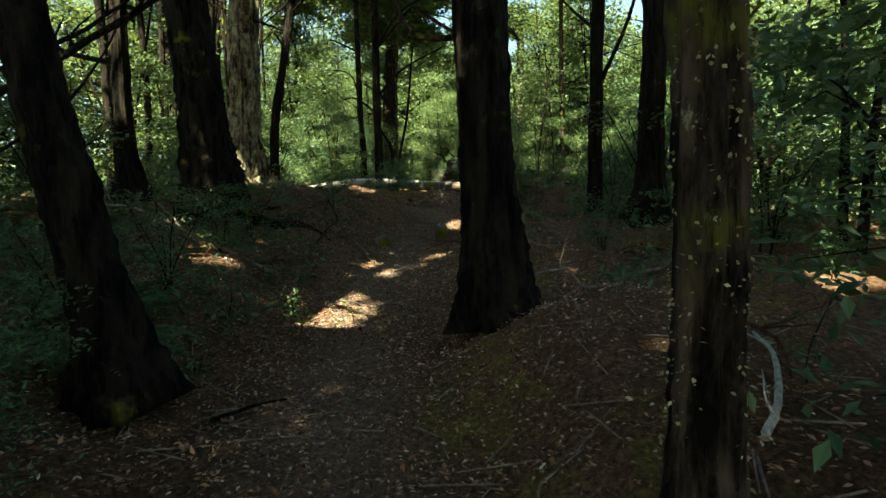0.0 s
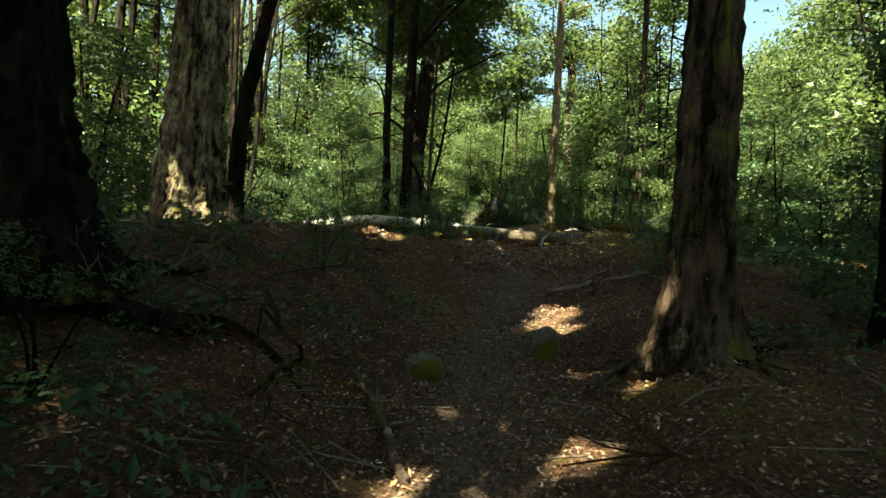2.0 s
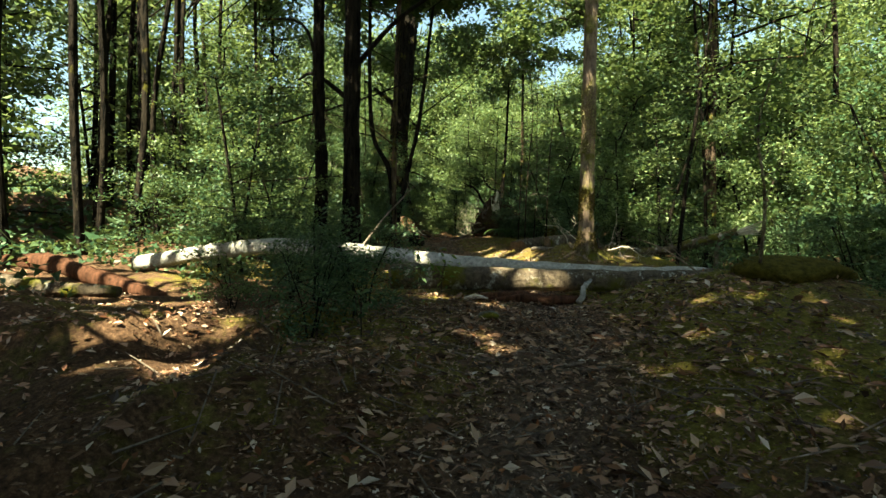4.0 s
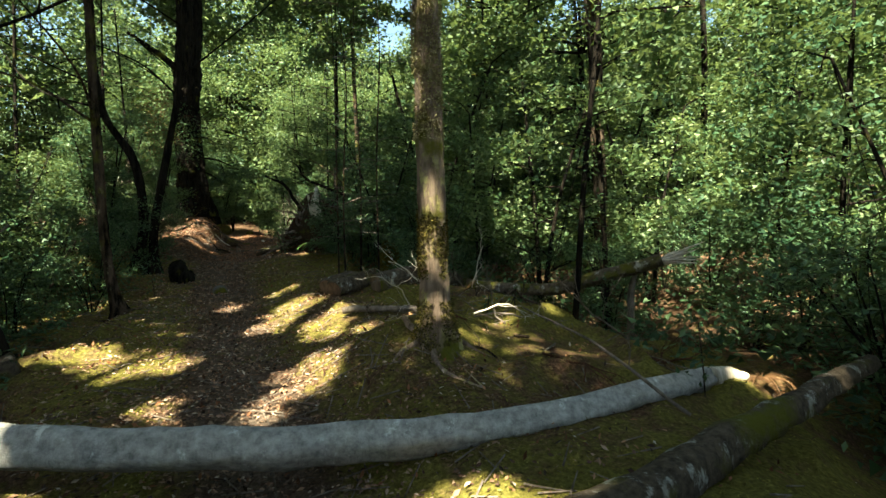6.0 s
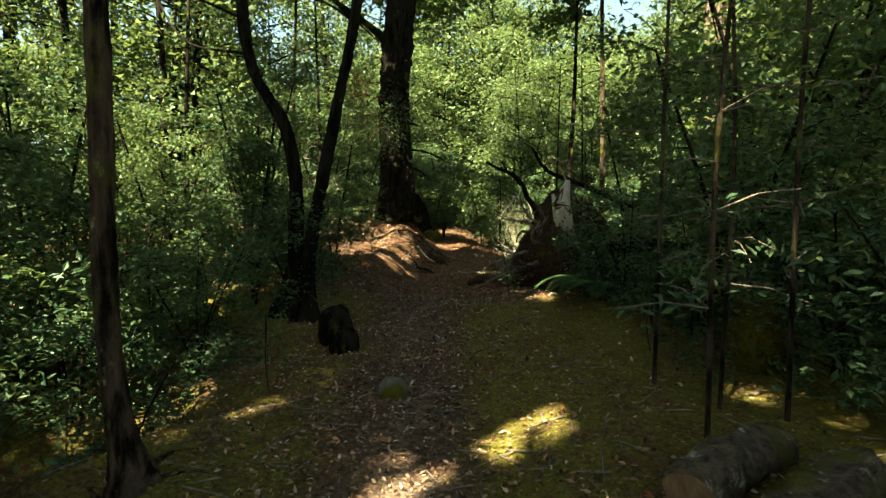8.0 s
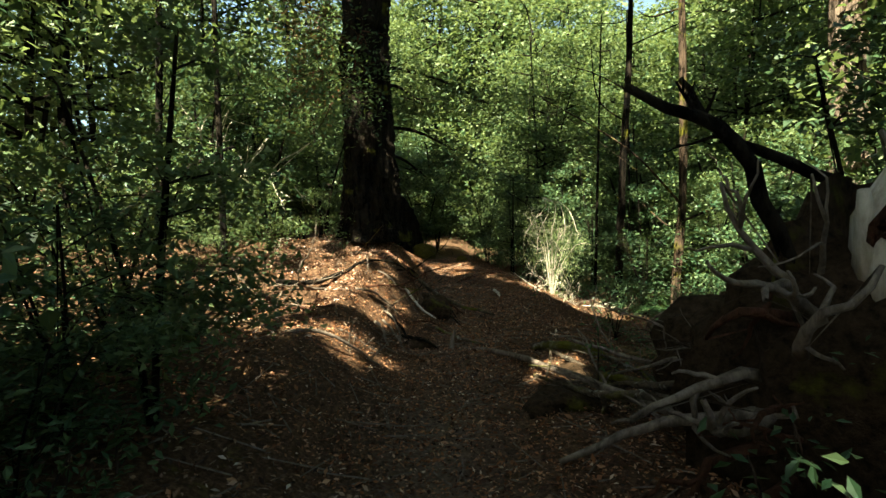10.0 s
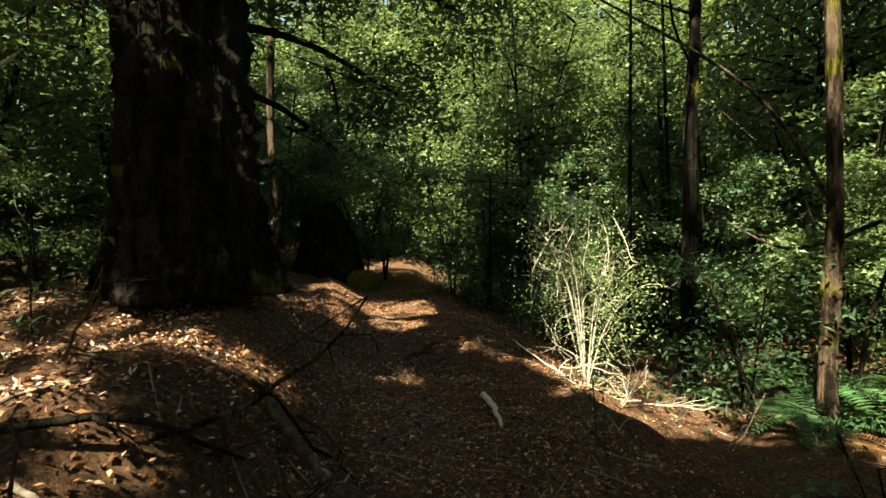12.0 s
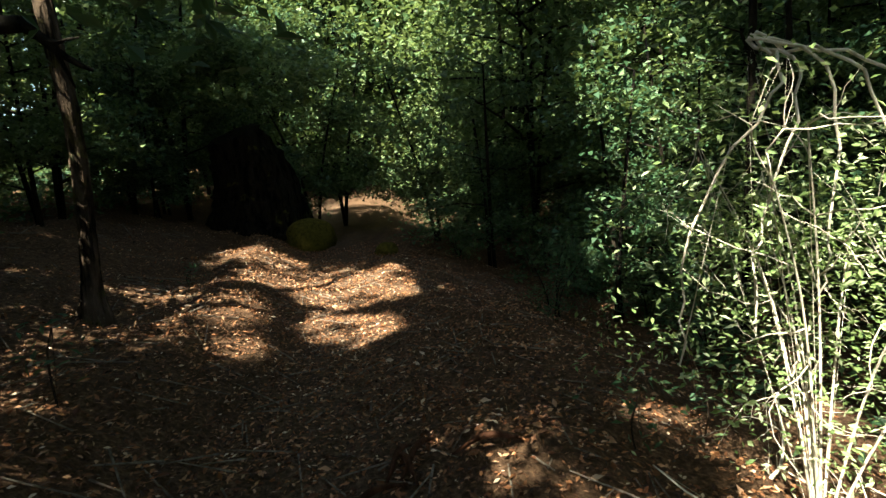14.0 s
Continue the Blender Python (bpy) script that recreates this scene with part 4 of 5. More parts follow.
v, q = join([tube([(.0, -.25, .9), (-.05, -.3, 1.35), (.02, -.3, 1.62)], (.13, .1, .03), 9, .08, 3, rng), tube([(-.08, -.27, 1.1), (-.16, -.34, 1.45)], (.07, .02), 7, .05, 0, rng)])
part("splintered_stub", mesh_from("splintered_stub", v, q, M_PALEWOOD, True), plate, "pale torn wood at the top")
rr = 1 + rng.normal(0, .05, th.shape) + .16 * np.sin(2 * th + 3 * ph) + .1 * np.sin(5 * th - ph)
part("soil_mass", mesh_from("soil_mass", np.stack([.2 + .66 * rr * np.cos(ph) * np.cos(th), .9 + .8 * rr * np.cos(ph) * np.sin(th), .3 + .62 * rr * np.sin(ph)], -1).reshape(-1, 3), quad, M_ROOTSOIL, True), plate, "dark clotted soil")
for k in range(18):
    a = rng.uniform(2.2, 4.6)
    s = np.array((.22 + .45 * math.cos(a), .85 + .5 * rng.normal(0, .7), rng.uniform(.25, .85)))
    v, q = join(twiggy(s, (-.8, rng.normal(.5, .5), -.35 + rng.normal(0, .25)), rng.uniform(.35, .75), rng.uniform(.008, .02), rng, 1, 3, .4))
    part("root", mesh_from("root", v, q, M_DEADWOOD if k % 3 else M_BARK_BROWN, True), plate)
v, q = tube(smooth_line([(-.1, .1, .75), (.9, .9, .7), (2.6, 2.2, .5), (5, 4.2, .3)], 6), (.3, .26, .22, .16), 14, .02, 5, rng)
part("fallen_trunk", mesh_from("fallen_trunk", v, q, M_BARK_SHADED, True), plate)
for k, ln in enumerate(([(1.1, 24.1, .9), (.55, 24.7, .55), (-.05, 25.75, .14), (-.5, 26.2, .08)], [(1.2, 24.2, 1.1), (.9, 25.0, .75), (.3, 25.9, .25), (-.3, 26.5, .1)], [(.45, 24.0, .6), (.1, 24.9, .3), (-.15, 25.3, .12), (-.25, 25.0, .02)],
                        [(.3, 24.0, .4), (-.1, 24.3, .2), (-.55, 24.35, .03)], [(.35, 24.05, .5), (-.2, 24.9, .18), (-.62, 25.6, .04)], [(.2, 24.3, .2), (-.3, 25.3, .1), (-.9, 26.45, .04), (-1.3, 26.8, .02)])):
    stick([on(x, y, dz) for x, y, dz in ln], (.035, .03, .025, .03, .028, .03)[k], M_DEADWOOD if k % 2 else M_LOG_MOSS, "bare twisted root reaching over the trail edge", 60 + k, "bare_root", 4)
stick([on(.35, 24.1, .9), on(.05, 23.95, 1.35), on(-.35, 23.95, 1.62)], .035, M_BARK_SHADED, "dark dead branch leaning over the trail", 70, "dead_branch")
stick([(1.75, 25.4, 3.4), (.95, 25.2, 3.75), (.45, 25.1, 3.95), (.2, 25.15, 4.3)], .038, M_BARK_SHADED, "black crooked dead branch overhead", 71, "dead_branch")

# ---------------------------------------------------------------- sticks and dead branches
stick([(-4.9, 20.2, 4.45), (-3.4, 19.3, 4.6), (-2.2, 18.6, 4.75), (-.9, 17.9, 5.0)], .022, M_BARK_SHADED, "long bare dead branch hanging across", 72, "dead_branch", 5)
stick([(-4.6, 18.6, 3.2), (-3.2, 18.4, 3.3), (-2.3, 18.2, 3.35)], .018, M_BARK_SHADED, "long bare dead branch hanging across", 73, "dead_branch", 4)
stick([(-1.55, 15.74, 2.1), (-1.2, 15.9, 2.6), (-.88, 16.13, 3.0)], .013, M_DEADWOOD, "thin grey stick leaning against a log", 74, side=1)
stick([on(-1.62, 5.1, .03), on(-2.5, 5.25, .2), on(-3.4, 5.8, .3), on(-4.3, 6.3, .35)], .02, M_DEADWOOD, "grey fallen branch in the undergrowth", 75, "fallen_branch", 5)
stick([on(-1.15, 2.5, .02), on(-1.0, 2.6, .04), on(-.86, 2.78, .02)], .012, M_BARK_SHADED, "thin dark stick on the leaf litter", 76, side=1)
stick([on(.35, 4.76, .03), on(.52, 5.1, .05), on(.8, 5.4, .1), on(.9, 5.75, .25)], .015, M_DEADWOOD, "pale forked stick beside the trail", 77)
stick([on(.95, 1.5, .02), on(1.15, 1.75, .05), on(1.45, 2.3, .05), on(1.5, 2.8, .04)], .014, M_LOG_GREY, "thin grey fallen twig", 78)
stick([on(-.85, 6.4, .02), on(-1.1, 7.0, .05), on(-1.45, 7.5, .06)], .022, M_LOG_MOSS, "mossy rotting stick beside the trail", 79, side=0)
stick([on(.15, 7.45, .02), on(.4, 7.6, .05), on(.75, 7.55, .05)], .03, M_LOG_MOSS, "mossy stick beside the trail", 80, side=0)
stick([on(.3, 9.9, .03), on(.7, 9.85, .07), on(1.25, 9.6, .06)], .028, M_DEADWOOD, "grey root-like branch on the bank", 81)
stick([on(-2.0, 27.7, .03), on(-1.8, 27.55, .05), on(-1.6, 27.42, .08)], .016, M_PALEWOOD, "pale broken branch on the bank", 82, side=1)
stick([on(-2.4, 27.5, .1), on(-2.15, 27.75, .13), on(-1.9, 28.0, .16)], .014, M_BARK_SHADED, "dark fallen branch over the bank", 83)
stick([on(-2.15, 28.75, .05), on(-1.85, 28.45, .08), on(-1.45, 28.2, .12), on(-1.0, 28.0, .05)], .03, M_LOG_MOSS, "lichened fallen branch across the bank", 84)
stick([on(-1.58, 27.3, .03), on(-1.3, 27.0, .03), on(-1.05, 26.7, .03)], .016, M_LOG_MOSS, "yellowish stick on the trail", 85, side=0)
stick([on(-1.35, 26.75, .0), on(-1.33, 26.8, .2)], .025, M_DEADWOOD, "short upright broken stub", 86, side=0)
stick([on(-1.07, 29.95, .03), on(-1.0, 29.7, .05), on(-.97, 29.4, .03)], .022, M_PALEWOOD, "bleached stick lying in the litter", 87, side=0)
stick([on(-.6, 26.5, .03), on(-.2, 26.3, .06), on(.5, 26.5, .05)], .04, M_LOG_MOSS, "pale log piece sunk in litter", 88, side=1)
stick([(-6.6, 29.9, 4.0), (-5.8, 29.6, 4.35), (-5.1, 29.3, 4.7)], .05, M_BARK_SHADED, "dark broken branch in the undergrowth", 89, "dead_branch", 2)
for k in range(5):
    rng = np.random.RandomState(400 + k)
    o = np.array((-5.5 + .18 * k, 29.3 + rng.normal(0, .15), 4.2 - .1 * k))
    v, q = join(twiggy((0, 0, 0), (.6, -.15, .45 + rng.normal(0, .25)), rng.uniform(.9, 1.5), .018, rng, 2, 3, .35))
    solid("bleached_branch", mesh_from("bleached_branch", v, q, M_PALEWOOD, True), "bleached bare dead branch in sunlight", "branch", o, "bleached branches")
rng = np.random.RandomState(14)
for k in range(38):
    x, y = (rng.uniform(-.5, .4), rng.uniform(30.6, 31.4)) if k >= 26 else (rng.uniform(1.3, 3.2), rng.uniform(16.8, 19)) if k < 15 else (rng.uniform(-4, -2.2), rng.uniform(25.5, 29)) if k < 20 else (rng.uniform(.0, 1.6), rng.uniform(29, 31.5))
    v, q = join(twiggy((0, 0, 0), (rng.normal(0, 1), rng.normal(0, 1), rng.uniform(.05, .6)), rng.uniform(.35, .8), .008, rng, 2, 3, .4))
    # from 26 on: pale wood added to whiten the sun splash under the bush
    solid("dead_branch", mesh_from("dead_branch", v, q, M_PALEWOOD if k >= 26 or k % 3 == 0 else M_DEADWOOD, True), "forked grey dead branch on the ground", "branch", on(x, y, .03), "dead branches")

for k, ln in enumerate((((-3.55, 3.3, 1.55), (-2.9, 3.9, 2.25), (-2.35, 4.3, 2.85), (-1.9, 4.6, 3.3)), ((-3.4, 3.5, 1.9), (-2.7, 4.1, 2.6), (-2.3, 4.4, 3.1)), ((-3.5, 3.9, 1.5), (-3.0, 4.3, 2.1), (-2.7, 4.6, 2.9)))):
    stick(ln, (.03, .018, .014)[k], M_BARK_SHADED, "dark bare branch arching overhead", 140 + k, "dead_branch", 5)
stick([(-4.9, 31.2, 4.0), (-4.4, 31.4, 4.2), (-3.75, 31.9, 4.45), (-3.3, 32.2, 4.5)], .085, M_BARK_SHADED, "thick black broken bough overhead", 145, "dead_bough", 3)

stick([on(-3.1, 26.75, .05), on(-2.75, 27.0, .1), on(-2.35, 27.35, .14)], .03, M_BARK_SHADED, "dark fallen branch on the sunny bank", 146, "fallen_branch", 3)
stick([on(-2.4, 25.2, .02), on(-2.05, 25.3, .12), on(-1.75, 25.65, .03)], .016, M_DEADWOOD, "forked grey branch at the foot of the bank", 147, "fallen_branch", 4)
stick([on(.85, 17.75, .08), on(1.35, 17.6, .1), on(1.75, 17.55, .07)], .032, M_DEADWOOD, "crooked grey branch lying on moss", 148, "fallen_branch", 4)
stick([(2.5, 15.3, 1.95), (2.2, 15.75, 2.25), (1.95, 16.2, 2.4)], .01, M_DEADWOOD, "thin grey stick leaning against a log", 149, side=1)
stick([(-4.2, 26.0, 3.5), (-3.7, 26.1, 3.9), (-3.2, 26.2, 4.15)], .03, M_BARK_SHADED, "black dead branch slanting through leaves", 150, "dead_branch", 3)
for k, (x, y, h) in enumerate(((-4.0, 26.3, 6.0), (-3.6, 26.7, 5.0), (-4.9, 24.6, 6.0), (3.2, 17.9, 4.5), (4.0, 18.6, 5.5), (1.0, 33.6, 6.0), (1.9, 34.5, 6.5), (-.4, 38.0, 7.0))):
    dx = (.1, -.2, .15, .5, -.4, .1, -.1, .15)[k]
    ob = log_thing("dark_sapling", [on(x, y, -.05), (x + dx * .3, y, gz(x, y) + h * .4), (x + dx, y + .1, gz(x, y) + h)], (.034, .028, .014), M_BARK_SHADED, "slim dark sapling stem in the undergrowth", 160 + k, 9, category="tree", ridges=0)
    rng = np.random.RandomState(180 + k)
    tips, pieces = [], []
    for _ in range(22):
        f, a, reach = rng.uniform(.2, 1), rng.uniform(0, 6.28), rng.uniform(.25, .8)
        b0 = np.array((dx * (.75 * f if f < .4 else .3 + .7 * (f - .4) / .6), .1 * max(0, f - .4), h * f))
        e = b0 + (math.cos(a) * reach, math.sin(a) * reach, rng.uniform(-.1, .25))
        pieces.append(tube([b0, (b0 + e) / 2 + (0, 0, .04), e], (.007, .002), 4, caps=False))
        tips += [e, (b0 + e) / 2]
    v, q = join(pieces)
    tagged(part("twig_spray", mesh_from("twig_spray", v, q, M_BARK_SHADED), ob), kind="stuff")
    v, q = leaves(pads(tips, .22, 900, rng, .4), .07, rng)
    part("foliage", mesh_from("foliage", v, q, M_LEAF_SUNLIT if k % 2 else M_LEAF), ob)
rng = np.random.RandomState(17)
for k in range(70):
    if k < 46:
        y = rng.uniform(2.5, 10.5)
        x = float(trail(y)) + rng.choice((-1, 1)) * rng.uniform(.75, 2.6)
    elif k < 58:
        x, y = rng.uniform(1.5, 3.4), rng.uniform(16.2, 18.8)
    else:
        x, y = rng.uniform(-3.4, -1.9), rng.uniform(25.4, 29)
    v, q = join(twiggy((0, 0, 0), (rng.normal(0, 1), rng.normal(0, 1), rng.uniform(.0, .3)), rng.uniform(.4, 1.1), rng.uniform(.007, .016), rng, 2, 3, .35))
    solid("dead_branch", mesh_from("dead_branch", v, q, (M_BARK_BROWN, M_DEADWOOD, M_ROTWOOD)[k % 3], True), ("mossy dark fallen branch", "forked grey dead branch on the ground", "red-brown rotting forked branch")[k % 3], "branch", on(x, y, .03), "dead branches")

# ---------------------------------------------------------------- stones, stumps and moss


def lump(name, at, size, mat, label, category, seed, bumps=.12):
    rng = np.random.RandomState(seed)
    nu, nv = 20, 12
    th, ph = np.meshgrid(np.linspace(0, 2 * np.pi, nu, endpoint=False), np.linspace(-.5 * np.pi, .5 * np.pi, nv), indexing="ij")
    a = rng.uniform(0, 6, 4)
    r = 1 + bumps * (np.sin(2 * th + a[0]) * np.cos(ph) + np.sin(3 * th + 2 * ph + a[1]) * .7 + np.sin(5 * th - 3 * ph + a[2]) * .4) * np.cos(ph) + rng.normal(0, bumps * .15, th.shape) * np.cos(ph)
    p = np.stack([r * np.cos(ph) * np.cos(th) * size[0], r * np.cos(ph) * np.sin(th) * size[1], r * np.sin(ph) * size[2]], -1).reshape(-1, 3)
    i, j = np.meshgrid(np.arange(nu), np.arange(nv - 1), indexing="ij")
    q = np.stack([i * nv + j, (i + 1) % nu * nv + j, (i + 1) % nu * nv + j + 1, i * nv + j + 1], -1).reshape(-1, 4)
    return solid(name, mesh_from(name, p, q, mat, True), label, category, (at[0], at[1], gz(at[0], at[1]) + at[2]))


lump("mossy_stone", (-.86, 7.66, .05), (.12, .10, .10), M_STONE, "small mossy stone at the trail edge", "stone", 1)
lump("mossy_stone", (-.02, 8.05, .08), (.09, .08, .15), M_STONE, "upright mossy stone beside the trail", "stone", 2)
lump("grey_stone", (-.7, 20.75, .04), (.10, .09, .10), M_STONE, "grey pointed stone in the trail", "stone", 3)
lump("grey_stone", (0.0, 13.35, .01), (.09, .07, .04), M_STONE, "dark flat stone in the litter", "stone", 4)
lump("bark_slab", (.4, 13.1, .012), (.11, .05, .014), M_CUT, "pale flat slab of bark on the litter", "bark", 5)
lump("mossy_stump", (-1.45, 21.7, .1), (.14, .14, .2), M_BARK_SHADED, "dark rotten stump with moss", "stump", 6, .2)
lump("mossy_stump", (-1.28, 21.45, .05), (.10, .10, .14), M_BARK_SHADED, "low dark rotten stump", "stump", 7, .2)
lump("moss_mound", (1.72, 21.3, .2), (.2, .18, .32), M_MOSS, "orange-yellow mossy stump among saplings", "stump", 8, .15)
lump("moss_mound", (2.35, 13.55, -.02), (.45, .4, .13), M_MOSS, "mossy mound beside the trail", "moss", 9)
lump("mossy_rock", (-3.45, 37.2, .15), (.42, .35, .32), M_MOSS, "moss-covered boulder at the clearing's edge", "rock", 10)
lump("moss_mound", (-2.2, 36.2, .03), (.14, .14, .12), M_MOSS, "small mossy hump of soil", "moss", 11)
for k, (x, y, sz) in enumerate(((-1.72, 27.95, (.3, .3, .2)), (-1.65, 26.75, (.16, .14, .12)), (-.45, 25.2, (.2, .3, .14)), (-.2, 25.9, (.3, .22, .16)))):
    lump("rotten_stump", (x, y, -.02), tuple(c * .8 for c in sz), M_ROOTSOIL, "dark crumbling stump in the bank", "stump", 20 + k, .42)
rng = np.random.RandomState(45)
for k in range(16):
    x, y = rng.uniform(-2.5, -1.55), rng.uniform(26.5, 28.7)
    a, L = rng.uniform(-1.2, .6), rng.uniform(.25, .55)
    stick([on(x, y, .02), on(x + math.cos(a) * L * .5, y + math.sin(a) * L * .5, .09), on(x + math.cos(a) * L, y + math.sin(a) * L, .02)], rng.uniform(.008, .022), (M_BARK_SHADED, M_DEADWOOD, M_ROTWOOD)[k % 3], ("black bare root on the bank", "grey bare root on the bank", "red-brown bare root on the bank")[k % 3], 900 + k, "bare_root", 2)
rng = np.random.RandomState(44)
for i in range(5):
    x, y, a = -1.44 + rng.normal(0, .1), 31.24 + rng.normal(0, .07), rng.uniform(0, 3.1)
    dx, dy = math.cos(a) * .13, math.sin(a) * .13
    log_thing("rotten_bark", [on(x - dx, y - dy, .02), on(x, y, .06), on(x + dx, y + dy, .02)], (.005, .014, .004), M_ROTWOOD, "curled piece of red-brown rotten bark", 130 + i, 9, category="bark", ridges=3)
log_thing("leaning_stump", [on(2.5, 13.75, -.12), on(2.8, 13.92, .14), on(3.15, 14.12, .36)], (.15, .14, .12), M_ROTWOOD, "thick red-brown broken trunk leaning by the mound", 90)

# ---------------------------------------------------------------- ferns and small plants


def fern(at, seed, fronds=9, length=.8, mat=M_FERN, label="green fern with arching fronds", droop=.5, group="ferns"):
    rng = np.random.RandomState(seed)
    ob = thing("fern", (at[0], at[1], gz(at[0], at[1]) + (at[2] if len(at) > 2 else 0)), label, "fern", group)
    for k in range(fronds):
        a = k / fronds * 6.28 + rng.normal(0, .2)
        L = length * rng.uniform(.7, 1.1)
        t = np.linspace(0, 1, 14)
        out, up = L * t * .9, L * (.75 * t - droop * 1.5 * t ** 2.2)
        line = np.stack([np.cos(a) * out, np.sin(a) * out, up], -1)
        pieces = [tube(line, (.006, .002), 4, caps=False)]
        side = np.array((-math.sin(a), math.cos(a), 0))
        s = np.repeat(np.linspace(.12, .98, 26), 2)
        base = np.stack([np.interp(s, t, line[:, c]) for c in range(3)], -1)
        w = L * .26 * np.sin(np.pi * np.clip(s * .85 + .12, 0, 1))
        sg = np.tile((1, -1), 26)
        tip = base + side * (sg * w)[:, None] + np.array((math.cos(a), math.sin(a), -.25)) * (w * .35)[:, None]
        fw = np.array((math.cos(a), math.sin(a), -.2)) * L * .018
        mid = base * .45 + tip * .55 + (0, 0, .01)
        v = np.stack([base, mid + fw, tip, mid - fw], 1).reshape(-1, 3)
        pieces.append((v, np.arange(len(v)).reshape(-1, 4)))
        v, q = join(pieces)
        part("frond", mesh_from("frond", v, q, mat), ob)
    return ob


for k, (x, y, L) in enumerate(((2.3, 31.6, 1.0), (1.9, 30.9, .9), (2.9, 31.2, .8), (-1.75, 2.6, .55), (-2.0, 3.2, .6), (-2.6, 4.1, .6), (-1.95, 1.7, .55), (-2.4, 2.3, .6), (.9, 22.9, .7), (-3.0, 21.6, .7), (3.4, 14.2, .6))):
    fern((x, y, .1), 500 + k, 9, L)
for k, (x, y, L) in enumerate(((-4.9, 6.4, .8), (-4.4, 6.8, .7), (-5.3, 6.9, .8), (1.9, 30.1, .7), (2.3, 29.5, .8), (1.5, 29.0, .6), (.9, 27.9, .6), (2.0, 28.2, .7), (3.72, 16.1, .32), (1.2, 26.9, .6), (.5, 27.5, .5), (2.8, 30.6, .8))):
    fern((x, y, .05), 540 + k, 10, L, M_FERN_DRY, "dry orange-brown fern with drooping fronds", .75, "dry ferns")


def sprig(at, seed, height, n, size, mat, label, spread=.12):
    rng = np.random.RandomState(seed)
    ob = thing("seedling", on(*at), label, "plant", "seedlings")
    pts = smooth_line([(0, 0, -.02), rng.normal(0, .02, 3) + (0, 0, height * .5), rng.normal(0, .05, 3) + (0, 0, height)], 4)
    v, q = tube(pts, (.005, .003), 5)
    part("stem", mesh_from("stem", v, q, M_BARK_BROWN), ob)
    p = pts[rng.randint(len(pts) // 3, len(pts), n)] + rng.normal(0, spread * .35, (n, 3))
    v, q = leaves(p, size, rng, .4)
    part("foliage", mesh_from("foliage", v, q, mat), ob)


sprig((-1.06, 3.77), 1, .36, 26, .07, M_LEAF_YOUNG, "bright green seedling catching the light", .14)
sprig((-1.25, 4.1), 2, .3, 40, .06, M_LEAF, "small dark green seedling")
sprig((-1.55, 3.7), 3, .4, 60, .06, M_LEAF, "small dark green seedling", .2)
sprig((-.42, 14.25), 4, .42, 40, .075, M_LEAF_YOUNG, "narrow-leaved seedling growing by a log", .16)
sprig((-.62, 14.1), 5, .35, 40, .07, M_LEAF, "narrow-leaved seedling growing by a log", .16)
sprig((-.75, 4.3), 6, .12, 16, .05, M_LEAF_YOUNG, "tiny seedling on the trail")
rng = np.random.RandomState(15)
for k in range(46):
    y = rng.uniform(1.5, 34)
    x = float(trail(y)) + rng.choice((-1, 1)) * rng.uniform(.9, 2.6)
    sprig((x, y), 600 + k, rng.uniform(.15, .5), rng.randint(25, 70), rng.uniform(.045, .07), M_LEAF, "small dark green seedling on the forest floor", .2)

# saplings beside the mossy clearing
for k, (x, y, h) in enumerate(((.92, 20.7, 4.2), (1.22, 20.5, 4.0), (1.45, 20.25, 4.6), (.98, 19.95, 3.6), (1.98, 13.3, 1.7))):
    rng = np.random.RandomState(700 + k)
    lich = k == 4
    ob = thing("sapling", on(x, y), "thin lichened sapling with few leaves" if lich else "thin straight sapling with sparse fine twigs", "tree", "" if lich else "saplings")
    pts = smooth_line([(0, 0, -.05), rng.normal(0, .03, 3) + (.02, 0, h * .35), rng.normal(0, .05, 3) + (.06, 0, h * .7), (.1 if lich else 0, 0, h)], 6)
    v, q = tube(pts, (.014, .01, .004), 8, .03, 0, rng)
    part("stem", mesh_from("stem", v, q, M_BARK_LICHEN if lich else M_BARK_BROWN, True), ob)
    tips, pieces = [], []
    for _ in range(10 if lich else 34):
        i = rng.randint(len(pts) // 5, len(pts))
        a, reach = rng.uniform(0, 6.28), rng.uniform(.2, .65) * (.35 if lich else 1)
        e = pts[i] + (math.cos(a) * reach, math.sin(a) * reach, rng.uniform(-.15, .12))
        pieces.append(tube([pts[i], (pts[i] + e) / 2 + (0, 0, .03), e], (.005, .002), 4, caps=False))
        tips += [e, (pts[i] + e) / 2]
    v, q = join(pieces)
    tagged(part("twig_spray", mesh_from("twig_spray", v, q, M_DEADWOOD), ob), kind="stuff")
    p = pads(tips, .14, 260 if lich else 520, rng, .35)
    v, q = leaves(p, .06, rng, .4)
    part("foliage", mesh_from("foliage", v, q, M_LEAF_YOUNG if lich else M_LEAF), ob)

# the bush below the trail, its sunlight put into pale leaves and stems
rng = np.random.RandomState(31)
ob = thing("sunlit_bush", on(-.1, 31.15), "bush with bare arching twigs, whitened in colour for strong sun", "shrub")
tips, bx = [], 0
